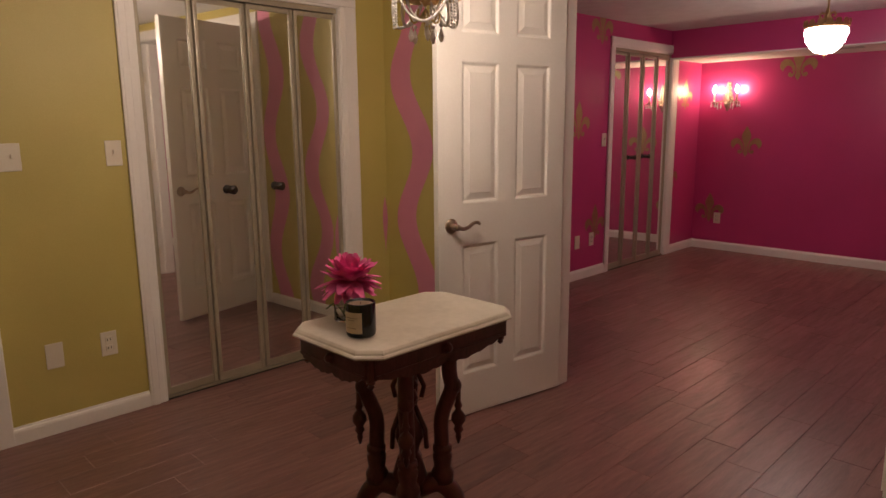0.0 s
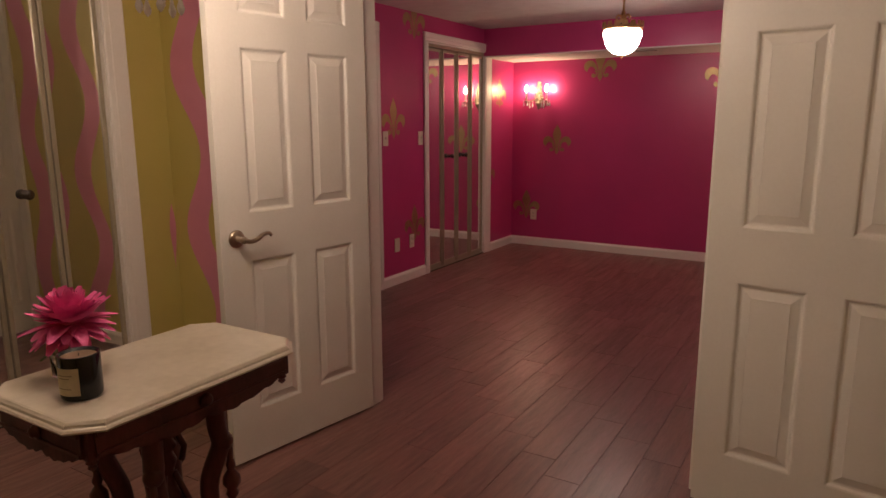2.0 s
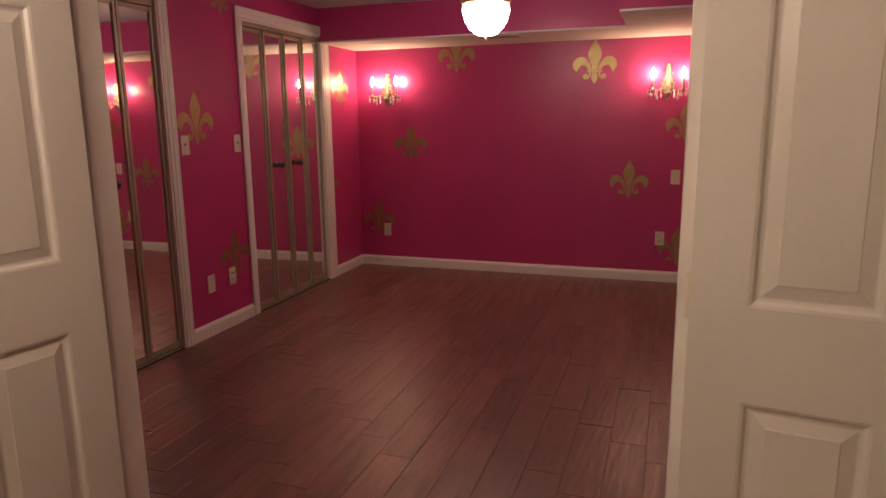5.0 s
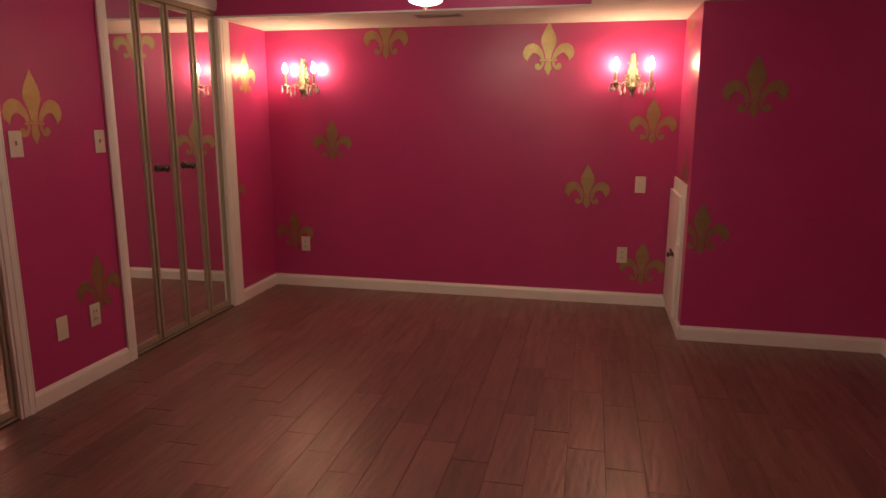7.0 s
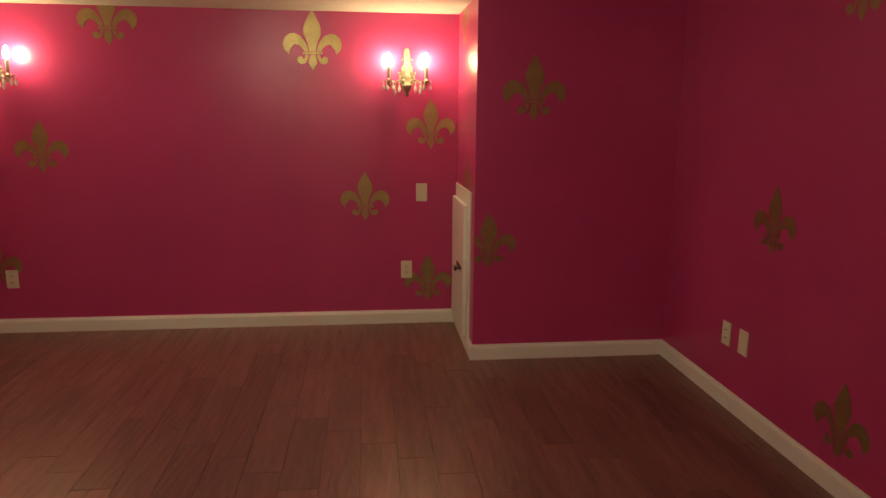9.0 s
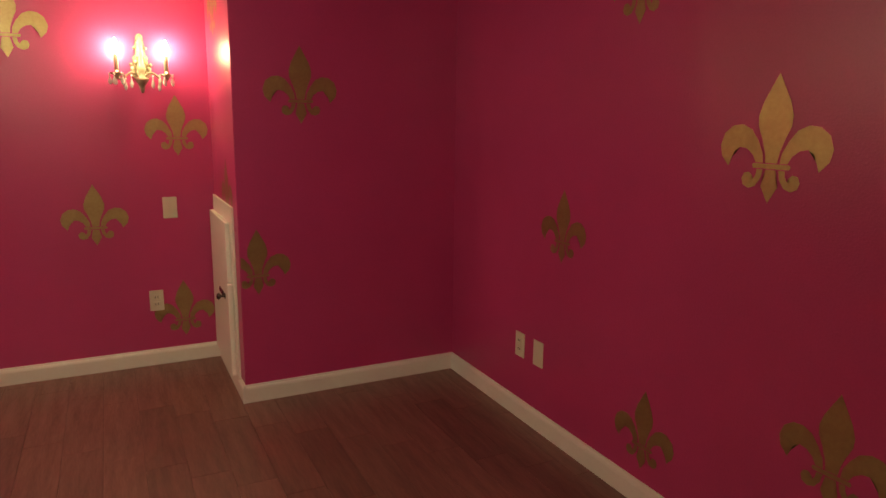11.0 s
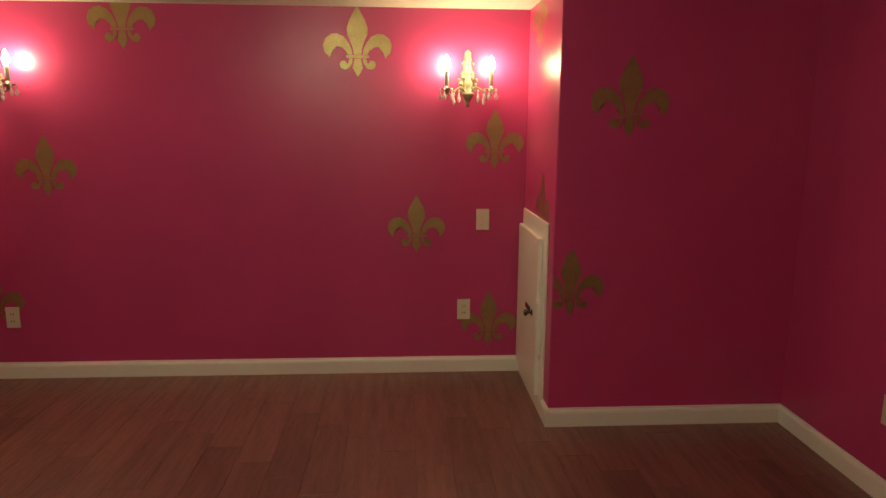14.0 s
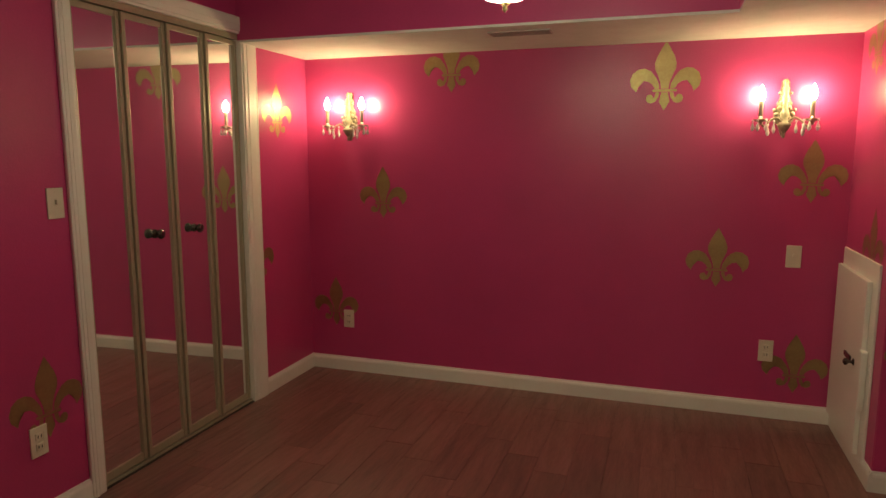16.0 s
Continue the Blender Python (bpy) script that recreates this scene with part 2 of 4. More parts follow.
def plate(outline, thick, bm=None):
    """An upright board in the xz plane from an outline, its back at y=0 and its face at y=-thick."""
    bm = bm or bmesh.new()
    a = [bm.verts.new((x, 0, z)) for x, z in outline]
    b = [bm.verts.new((x, -thick, z)) for x, z in outline]
    n = len(outline)
    for k in range(n):
        bm.faces.new((a[k], a[(k + 1) % n], b[(k + 1) % n], b[k]))
    f = [bm.faces.new(a), bm.faces.new(b[::-1])]
    bmesh.ops.triangulate(bm, faces=f)
    return bm


def structure(name, bm, mat, label, category="wall"):
    return tagged(part(name, bm, mat), label, category, kind="structure")


# ---- plan ----
WX, NY, EX, JX, JY = -3.19, 7.385, 0.985, -0.14, 6.655
DY0, DY1 = 2.975, 3.105            # wall between the two rooms
TOP, LOW = 2.25, 1.988            # ceiling and soffit underside
SOUTH, YEX = -1.6, 1.45
DOOR_L, DOOR_R = -1.893, -0.381  # hinge lines of the double door
CLOSET_Y = (1.478, 2.645)
CLOSET_1 = (3.74, 4.84)
CLOSET_2 = (5.618, 6.712)
HEAD = 2.036

# floor bed, planks come last
floor = structure("floor", boxes((WX - 0.1, SOUTH, -0.12, YEX, NY, -0.004)), GROUT, "brown wood-look plank tile floor with dark joints", "floor")

# west wall: yellow part and pink part, each with closet openings
wall_wy = structure("wall_west_yellow", boxes(
    (WX - 0.14, SOUTH, 0, WX, CLOSET_Y[0], TOP), (WX - 0.14, CLOSET_Y[1], 0, WX, DY0 + 0.06, TOP), (WX - 0.14, CLOSET_Y[0], HEAD, WX, CLOSET_Y[1], TOP),
    (WX - 0.14, CLOSET_Y[0], 0, WX - 0.12, CLOSET_Y[1], HEAD)), YELLOW, "chartreuse yellow painted wall")
wall_wp = structure("wall_west_pink", boxes(
    (WX - 0.14, DY0 + 0.06, 0, WX, CLOSET_1[0], TOP), (WX - 0.14, CLOSET_1[1], 0, WX, CLOSET_2[0], TOP), (WX - 0.14, CLOSET_2[1], 0, WX, NY, TOP),
    (WX - 0.14, CLOSET_1[0], HEAD, WX, CLOSET_1[1], TOP), (WX - 0.14, CLOSET_2[0], HEAD, WX, CLOSET_2[1], TOP),
    (WX - 0.14, CLOSET_1[0], 0, WX - 0.12, CLOSET_1[1], HEAD), (WX - 0.14, CLOSET_2[0], 0, WX - 0.12, CLOSET_2[1], HEAD)), PINK, "raspberry pink painted wall with gold stencils")
wall_n = structure("wall_north", boxes((WX - 0.14, NY, 0, JX + 0.12, NY + 0.12, TOP)), PINK, "raspberry pink painted wall with gold stencils")
wall_js = structure("wall_alcove_side", boxes((JX, JY, 0, JX + 0.12, NY, TOP), bevel=0.0), PINK, "raspberry pink alcove side wall")
wall_j = structure("wall_alcove_front", boxes((JX + 0.003, JY, 0, EX, JY - 0.0 + 0.12, TOP)), PINK, "raspberry pink wall beside the alcove")
bpy.data.objects["wall_alcove_side"].location.y = 0.004
wall_e = structure("wall_east", boxes((EX, DY0 + 0.06, 0, EX + 0.12, JY + 0.12, TOP)), PINK, "raspberry pink painted wall with gold stencils")
wall_dy = structure("wall_divider_yellow", boxes(
    (WX, DY0, 0, DOOR_L - 0.02, DY0 + 0.06, TOP), (DOOR_R + 0.02, DY0, 0, YEX, DY0 + 0.06, TOP), (DOOR_L - 0.02, DY0, 2.115, DOOR_R + 0.02, DY0 + 0.06, TOP)), YELLOW, "chartreuse wall with pink wavy stripes")
wall_dp = structure("wall_divider_pink", boxes(
    (WX, DY0 + 0.06, 0, DOOR_L - 0.02, DY1, TOP), (DOOR_R + 0.02, DY0 + 0.06, 0, EX, DY1, TOP), (DOOR_L - 0.02, DY0 + 0.06, 2.115, DOOR_R + 0.02, DY1, TOP)), PINK, "raspberry pink wall around the double door")
wall_s = structure("wall_south", boxes((WX - 0.14, SOUTH - 0.12, 0, YEX + 0.12, SOUTH, TOP)), YELLOW, "chartreuse yellow painted wall")
wall_ye = structure("wall_east_yellow", boxes((YEX, SOUTH, 0, YEX + 0.12, DY0 + 0.06, TOP)), YELLOW, "chartreuse yellow painted wall")

ceiling = structure("ceiling", boxes((WX - 0.14, SOUTH - 0.12, TOP, YEX + 0.12, NY + 0.12, TOP + 0.1)), CEILING, "off-white lightly textured ceiling", "ceiling")
# lowered soffit: pink faces, white underside
SOFF_Y, SOFF_X, SOFF_Y2 = 6.69, -0.755, 5.94
soffit = structure("soffit", boxes((WX, SOFF_Y, LOW + 0.004, SOFF_X, NY, TOP), (SOFF_X, SOFF_Y2, LOW + 0.004, EX, NY, TOP)), PINK, "raspberry pink dropped soffit face", "soffit")
soffit_under = structure("soffit_underside", boxes((WX, SOFF_Y + 0.001, LOW - 0.008, SOFF_X, NY, LOW + 0.004), (SOFF_X, SOFF_Y2 + 0.001, LOW - 0.008, EX, NY, LOW + 0.004)), CEILING, "off-white textured soffit underside", "ceiling")


# ---- trim ----
def baseboard(name, a, b, normal, high=0.089):
    """A moulded board from a to b on the floor; normal points into the room."""
    a, b, nrm = Vector((*a, 0)), Vector((*b, 0)), Vector((*normal, 0))
    prof = [(0.0, 0.0), (0.015, 0.0), (0.015, high - 0.023), (0.012, high - 0.013), (0.007, high - 0.007), (0.005, high), (0.0, high)]
    bm = bmesh.new()
    ends = [[bm.verts.new(p + nrm * d + Vector((0, 0, z))) for d, z in prof] for p in (a, b)]
    n = len(prof)
    for k in range(n):
        bm.faces.new((ends[0][k], ends[0][(k + 1) % n], ends[1][(k + 1) % n], ends[1][k]))
    bm.faces.new(ends[0]), bm.faces.new(ends[1][::-1])
    return structure(name, bm, TRIM, "white painted baseboard", "baseboard")


CW = 0.075
baseboard("baseboard_north", (WX, NY), (JX, NY), (0, -1))
baseboard("baseboard_west_1", (WX, CLOSET_2[1] + 0.12), (WX, NY), (1, 0))
baseboard("baseboard_west_2", (WX, CLOSET_1[1] + CW), (WX, CLOSET_2[0] - 0.06), (1, 0))
baseboard("baseboard_west_3", (WX, DY1), (WX, CLOSET_1[0] - CW), (1, 0))
baseboard("baseboard_alcove_side", (JX, JY - 0.015), (JX, NY), (-1, 0))
baseboard("baseboard_alcove_front", (JX - 0.012, JY), (EX, JY), (0, -1))
baseboard("baseboard_east", (EX, DY1), (EX, JY), (-1, 0))
baseboard("baseboard_divider_pink", (WX, DY1), (DOOR_L - 0.1, DY1), (0, 1))
baseboard("baseboard_divider_pink_2", (DOOR_R + 0.1, DY1), (EX, DY1), (0, 1))
baseboard("baseboard_divider_yellow", (WX, DY0), (DOOR_L - 0.1, DY0), (0, -1), 0.079)
baseboard("baseboard_divider_yellow_2", (DOOR_R + 0.1, DY0), (YEX, DY0), (0, -1), 0.079)
baseboard("baseboard_yellow_1", (WX, 0.815), (WX, CLOSET_Y[0] - CW), (1, 0), 0.079)
baseboard("baseboard_yellow_2", (WX, CLOSET_Y[1] + 0.112), (WX, DY0), (1, 0), 0.079)
baseboard("baseboard_yellow_3", (WX, SOUTH), (WX, -0.2), (1, 0), 0.079)
baseboard("baseboard_south", (WX, SOUTH), (YEX, SOUTH), (0, 1), 0.079)
baseboard("baseboard_yellow_east", (YEX, SOUTH), (YEX, DY0), (-1, 0), 0.079)


def casing(name, y0, y1, top, width=CW, width2=None):
    """A moulded casing on the west wall round an opening y0..y1, with its jamb lining."""
    width2 = width2 or width
    bm = boxes((WX, y0 - width, 0, WX + 0.018, y0, top), (WX, y1, 0, WX + 0.018, y1 + width2, top), (WX, y0 - width, top, WX + 0.02, y1 + width2, top + CW), bevel=0.006)
    for row in ((WX + 0.016, y0 - width + 0.012, 0, WX + 0.0195, y0 - 0.03, top), (WX + 0.016, y1 + 0.03, 0, WX + 0.0195, y1 + width2 - 0.012, top), (WX + 0.018, y0 - width + 0.012, top + 0.03, WX + 0.0214, y1 + width2 - 0.012, top + CW - 0.01)):
        box(bm, *row, bevel=0.004)
    for row in ((WX - 0.118, y0 - 0.001, 0, WX + 0.012, y0 + 0.012, top), (WX - 0.118, y1 - 0.012, 0, WX + 0.012, y1 + 0.001, top), (WX - 0.118, y0, top - 0.012, WX + 0.012, y1, top + 0.001)):
        box(bm, *row)
    return structure(name, bm, TRIM, "white painted moulded closet casing", "trim")


casing("trim_closet_yellow", *CLOSET_Y, HEAD, width2=0.112)
casing("trim_closet_1", *CLOSET_1, HEAD)
casing("trim_closet_2", *CLOSET_2, HEAD, width=0.06, width2=0.12)
# door casing at the edge of the yellow wall, with its closed flush door
structure("trim_side_door", boxes((WX, 0.74, 0, WX + 0.02, 0.815, 2.12), (WX, -0.2, 0, WX + 0.02, -0.125, 2.12), (WX, -0.125, 2.045, WX + 0.02, 0.74, 2.12), bevel=0.006), TRIM, "white painted door casing", "trim")
structure("door_1", boxes((WX - 0.001, -0.123, 0.012, WX + 0.008, 0.738, 2.043)), DOOR, "closed white painted side door", "door")
# double doorway lining and casings
structure("trim_double_door", boxes(
    (DOOR_L - 0.006, DY0 + 0.05, 0, DOOR_L + 0.016, DY1, 2.102), (DOOR_R - 0.022, DY0 + 0.05, 0, DOOR_R + 0.006, DY1, 2.102), (DOOR_L, DY0 + 0.05, 2.087, DOOR_R, DY1, 2.102),
    (DOOR_L - 0.02, DY0 - 0.004, 0, DOOR_L - 0.004, DY1 + 0.004, 2.115), (DOOR_R + 0.004, DY0 - 0.004, 0, DOOR_R + 0.02, DY1 + 0.004, 2.115), (DOOR_L - 0.02, DY0 - 0.004, 2.10, DOOR_R + 0.02, DY1 + 0.004, 2.115),
    (DOOR_L - 0.09, DY0 - 0.016, 0, DOOR_L - 0.012, DY0, 2.185), (DOOR_R + 0.012, DY0 - 0.016, 0, DOOR_R + 0.09, DY0, 2.185), (DOOR_L - 0.012, DY0 - 0.016, 2.107, DOOR_R + 0.012, DY0, 2.185),
    (DOOR_L - 0.09, DY1, 0, DOOR_L - 0.012, DY1 + 0.016, 2.185), (DOOR_R + 0.012, DY1, 0, DOOR_R + 0.09, DY1 + 0.016, 2.185), (DOOR_L - 0.012, DY1, 2.107, DOOR_R + 0.012, DY1 + 0.016, 2.185)), TRIM, "white painted double door frame", "trim")


# ---- wall paintings: stencils and waves ----
def fleur_shapes():
    """Outlines of a fleur-de-lis, 1 high and about 1 wide, from its middle foot."""
    petal = [(0, 1.0), (0.055, 0.90), (0.115, 0.79), (0.15, 0.68), (0.145, 0.60), (0.10, 0.50), (0.065, 0.40), (0.052, 0.315), (-0.052, 0.315), (-0.065, 0.40), (-0.10, 0.50), (-0.145, 0.60), (-0.15, 0.68), (-0.115, 0.79), (-0.055, 0.90)]
    foot = [(0.045, 0.262), (0.05, 0.20), (0.075, 0.13), (0.04, 0.07), (0, 0.0), (-0.04, 0.07), (-0.075, 0.13), (-0.05, 0.20), (-0.045, 0.262)]
    band = [(-0.16, 0.27), (0.16, 0.27), (0.172, 0.29), (0.16, 0.308), (-0.16, 0.308), (-0.172, 0.29)]
    wing = [(0.075, 0.315), (0.085, 0.39), (0.13, 0.48), (0.20, 0.57), (0.29, 0.61), (0.38, 0.60), (0.46, 0.54), (0.495, 0.44), (0.475, 0.35), (0.40, 0.27), (0.375, 0.34), (0.35, 0.40), (0.30, 0.43), (0.235, 0.42), (0.175, 0.375), (0.14, 0.315)]
    curl = [(0.07, 0.262), (0.085, 0.19), (0.13, 0.125), (0.19, 0.105), (0.245, 0.13), (0.26, 0.18), (0.24, 0.225), (0.195, 0.235), (0.165, 0.21), (0.18, 0.175), (0.15, 0.18), (0.13, 0.22), (0.125, 0.262)]
    flip = lambda o: [(-x, z) for x, z in o][::-1]
    return [petal, foot, band, wing, flip(wing), curl, flip(curl)]


def fleur(parent, m, high=0.33, low_x=-9.0, high_x=9.0):
    """A stencil on a wall: m puts its foot there, its face along -y."""
    bm = bmesh.new()
    for o in fleur_shapes():
        plate([(x * high, z * high) for x, z in o], 0.0003, bm)
    for x, sign in ((low_x, -1), (high_x, 1)):
        if abs(x) < 1:
            bmesh.ops.bisect_plane(bm, geom=bm.verts[:] + bm.edges[:] + bm.faces[:], plane_co=(x, 0, 0), plane_no=(sign, 0, 0), clear_outer=True)
    ob = part("fleur_de_lis", bm, GOLD, parent)
    ob.matrix_basis = parent.matrix_basis.inverted() @ m
    return ob


for x, z, h in ((-2.228, 1.753, 0.345), (-1.043, 1.628, 0.36), (-2.67, 1.003, 0.32), (-3.01, 0.293, 0.32), (-0.737, 0.693, 0.32), (-0.314, 1.153, 0.32), (-0.33, 0.148, 0.32)):
    fleur(wall_n, pose(x, NY - 0.0006, z), h, high_x=0.185 if x > -0.32 else 9)
for y, z, h in ((5.105, 1.216, 0.336), (7.045, 1.488, 0.318), (5.425, 2.028, 0.34), (5.40, 0.333, 0.32), (6.80, 0.668, 0.32)):
    fleur(wall_wp, pose(WX + 0.0006, y, z, 0, 0, 90), h, low_x=0.03 if y == 6.80 else -9)
for x, z, h in ((0.17, 1.336, 0.352), (-0.058, 0.533, 0.315)):
    fleur(wall_j, pose(x, JY - 0.0006, z), h, low_x=-0.078 if x < 0 else -9)
for y, z, h in ((6.93, 0.848, 0.32), (7.12, 1.748, 0.33)):
    fleur(wall_js, pose(JX - 0.0006, y, z, 0, 0, -90), h)
for y, z, h in ((5.695, 0.788, 0.305), (4.767, 1.148, 0.354), (5.325, 1.688, 0.33), (5.17, 0.133, 0.30), (4.49, 0.368, 0.32), (4.1, 1.738, 0.33), (3.75, 0.688, 0.33)):
    fleur(wall_e, pose(EX - 0.0006, y, z, 0, 0, -90), h)


def wave(parent, m, middle, width=0.17, swing=0.1, period=0.86, peak=1.22, low=0.08, top=TOP, drift=0.0):
    bm = bmesh.new()
    n = 56
    rows = []
    for k in range(n + 1):
        z = low + (top - low) * k / n
        c = middle + drift * (1.6 - z) + swing * math.cos(2 * math.pi * (z - peak) / period)
        w = width * (1 + 0.10 * math.sin(7 * z + middle * 5)) / 2
        rows.append([bm.verts.new((c + s * w, y, z)) for s, y in ((-1, 0), (-1, -0.0003), (1, -0.0003), (1, 0))])
    for a, b in zip(rows, rows[1:]):
        for k in range(4):
            bm.faces.new((a[k], a[(k + 1) % 4], b[(k + 1) % 4], b[k]))
    ob = part("painted_wave", bm, WAVE, parent)
    ob.matrix_basis = m
    return ob


def teardrop(parent, m, x, z0, z1, width=0.05):
    n = 14
    right = [(x + width / 2 * math.sin(math.pi * (k / n) ** 1.5), z0 + (z1 - z0) * k / n) for k in range(n + 1)]
    left = [(2 * x - a, z) for a, z in right[1:-1]][::-1]
    ob = part("painted_teardrop", plate(right + left, 0.0003), WAVE, parent)
    ob.matrix_basis = m


on_div = pose(0, DY0 - 0.0006, 0)
wave(wall_dy, on_div, -2.955, width=0.18, swing=0.085, drift=0.045)
wave(wall_dy, on_div, -2.52, peak=1.05, width=0.15, swing=0.08)
wave(wall_dy, on_div, -2.12, peak=1.3, width=0.16, swing=0.06)
wave(wall_dy, on_div, 0.35, peak=1.1)
wave(wall_dy, on_div, 0.85, peak=0.9)
teardrop(wall_dy, on_div, -2.72, 0.3, 0.75, 0.07)
teardrop(wall_wy, pose(WX + 0.0006, 0, 0, 0, 0, 90), 2.955, 0.55, 0.92, 0.04)
for y in (0.2, 0.75, 1.4, 2.0, 2.5):
    wave(wall_ye, pose(YEX - 0.0006, 0, 0, 0, 0, -90), -y, peak=1.0 + 0.2 * y)


# ---- mirrored bifold closets ----
def bifold(name, span, label, lean=(0, 0, 0, 0)):
    y0, y1 = span[0] + 0.012, span[1] - 0.012
    w = (y1 - y0) / 4
    root = thing(name, pose(WX - 0.028, y0, 0, 0, 0, 90), label, "closet door", "mirrored closet doors")
    high = HEAD - 0.045
    for k in range(4):
        a, b = k * w + 0.002, (k + 1) * w - 0.002
        leaf = part("mirror_panel", boxes((a + 0.016, -0.008, 0.05, b - 0.016, 0.004, high - 0.02)), MIRROR, root, "silvered mirror glass")
        for s0, s1 in ((a, a + 0.021), (b - 0.021, b)):
            part("stile", boxes((s0, -0.018, 0.02, s1, 0.012, high), bevel=0.004), BRASS, leaf, "dull bronze metal edge")
        part("bottom_rail", boxes((a + 0.021, -0.014, 0.02, b - 0.021, 0.008, 0.058), bevel=0.003), BRASS, leaf)
        part("top_rail", boxes((a + 0.021, -0.014, high - 0.026, b - 0.021, 0.008, high), bevel=0.003), BRASS, leaf)
        middle = Matrix.Translation(((a + b) / 2, 0, 0))
        leaf.matrix_basis = middle @ pose(0, 0, 0, 0, 0, lean[k]) @ middle.inverted()
        if k in (1, 2):
            x = (a + b) / 2
            bm = lathe([(0.021, 0.0), (0.021, 0.004), (0.010, 0.008), (0.009, 0.018), (0.02, 0.026), (0.024, 0.034), (0.02, 0.042), (0.008, 0.046)], 18)
            bmesh.ops.transform(bm, matrix=pose(x, -0.008, 1.04, 90), verts=bm.verts)
            part("knob", bm, KNOB, leaf, "dark round pewter knob", True)
    part("floor_track", boxes((0, -0.022, 0.0, 4 * w, -0.012, 0.016), (0, 0.012, 0, 4 * w, 0.022, 0.016), (0, -0.012, 0, 4 * w, 0.012, 0.006)), BRASS, root, "bronze floor track")
    # thin black strip before the track: the shade under the doors, put in as colour
    part("track_shade_strip", boxes((0, -0.034, 0.0005, 4 * w, -0.022, 0.004)), TRACK_SHADE, root, "black strip standing in for the shade below the doors")
    part("head_track", boxes((0, -0.024, high + 0.004, 4 * w, 0.024, HEAD - 0.013)), BRASS, root)
    return root


bifold("bifold_closet_door", CLOSET_Y, "four-panel mirrored bifold closet door with bronze edges", (3.0, 2.8, 2.3, 0.8))
bifold("bifold_closet_door", CLOSET_1, "mirrored bifold closet door in pink wall")
bifold("bifold_closet_door", CLOSET_2, "mirrored bifold closet door reflecting the pink room", (1.8, 1.8, 1.9, 2.0))


# ---- six-panel double doors ----
def raised_panel(x0, z0, x1, z1, thick):
    bm = bmesh.new()
    h = thick / 2
    for side in (-1, 1):
        rings = []
        for inset, depth in ((0.0, 0.0), (0.006, 0.002), (0.012, 0.0085), (0.017, 0.010), (0.020, 0.010), (0.044, 0.0035), (0.046, 0.002)):
            y = side * (h - depth)
            rings.append([bm.verts.new(v) for v in ((x0 + inset, y, z0 + inset), (x1 - inset, y, z0 + inset), (x1 - inset, y, z1 - inset), (x0 + inset, y, z1 - inset))])
        for a, b in zip(rings, rings[1:]):
            for k in range(4):
                bm.faces.new((a[k], a[(k + 1) % 4], b[(k + 1) % 4], b[k]))
        bm.faces.new(rings[-1])
    return bm


def lever(parent, x, z, side, thick):
    """A lever on one face; side -1 or 1, the arm points towards the hinge (x = 0)."""
    y = side * thick / 2
    bm = lathe([(0.034, 0.0), (0.034, 0.004), (0.03, 0.009), (0.018, 0.012), (0.0125, 0.014), (0.011, 0.042), (0.014, 0.046), (0.014, 0.056), (0.008, 0.059)], 24)
    bmesh.ops.transform(bm, matrix=pose(x, y, z, -90 * side), verts=bm.verts)
    h = part("handle_rose", bm, NICKEL, parent, "antique nickel lever handle", True)
    pts = curve([(x, y + side * 0.05, z), (x - 0.03, y + side * 0.052, z - 0.008), (x - 0.06, y + side * 0.05, z - 0.003), (x - 0.09, y + side * 0.048, z + 0.012), (x - 0.115, y + side * 0.048, z + 0.013), (x - 0.125, y + side * 0.048, z + 0.004)], 5)
    n = len(pts)
    part("lever_arm", tube(pts, [0.0105 - 0.004 * k / n for k in range(n)], 10), NICKEL, h, "", True)


def leaf_door(name, pin, turn, mirrored, label):
    thick, width, z0, z1 = 0.035, 0.757, 0.012, 2.088
    root = thing(name, pose(*pin, 0, 0, 0, turn), label, "door", "double door leaves")
    # local x runs from hinge to free edge; the body lies beside the pin
    off = -thick / 2 if mirrored else thick / 2
    xs = (0.004, 0.105, 0.318, 0.418, 0.630, width)
    zs = (z0, 0.213, 0.833, 1.018, 1.637, 1.755, 1.955, z1)
    rows = [(xs[0], -thick / 2, z0, xs[1], thick / 2, z1), (xs[4], -thick / 2, z0, xs[5], thick / 2, z1)]
    for k in range(0, 7, 2):
        rows.append((xs[1], -thick / 2, zs[k], xs[4], thick / 2, zs[k + 1]))
    for k in (1, 3, 5):
        rows.append((xs[2], -thick / 2, zs[k], xs[3], thick / 2, zs[k + 1]))
    bm = boxes(*rows)
    bmesh.ops.transform(bm, matrix=Matrix.Translation((0, off, 0)), verts=bm.verts)
    frame_part = part("door_frame", bm, DOOR, root)
    for k in (1, 3, 5):
        for a, b in ((xs[1], xs[2]), (xs[3], xs[4])):
            bm = raised_panel(a, zs[k], b, zs[k + 1], thick)
            bmesh.ops.transform(bm, matrix=Matrix.Translation((0, off, 0)), verts=bm.verts)
            part("raised_panel", bm, DOOR, root)
    for side in (-1, 1):
        bm_root = new("lever_handle")
        bm_root.parent = root
        bm_root.location = (0, off, 0)
        lever(bm_root, 0.69, 0.925, side, thick)
    for z in (0.22, 1.02, 1.80):
        bm = lathe([(0.006, -0.045), (0.0065, -0.04), (0.0065, 0.04), (0.006, 0.045)], 10, (-0.003, 0, z))
        box(bm, 0.0025, off - 0.014, z - 0.044, 0.0045, off + 0.014, z + 0.044)
        part("hinge", bm, PLATE, root, "cream painted hinge")
    return root


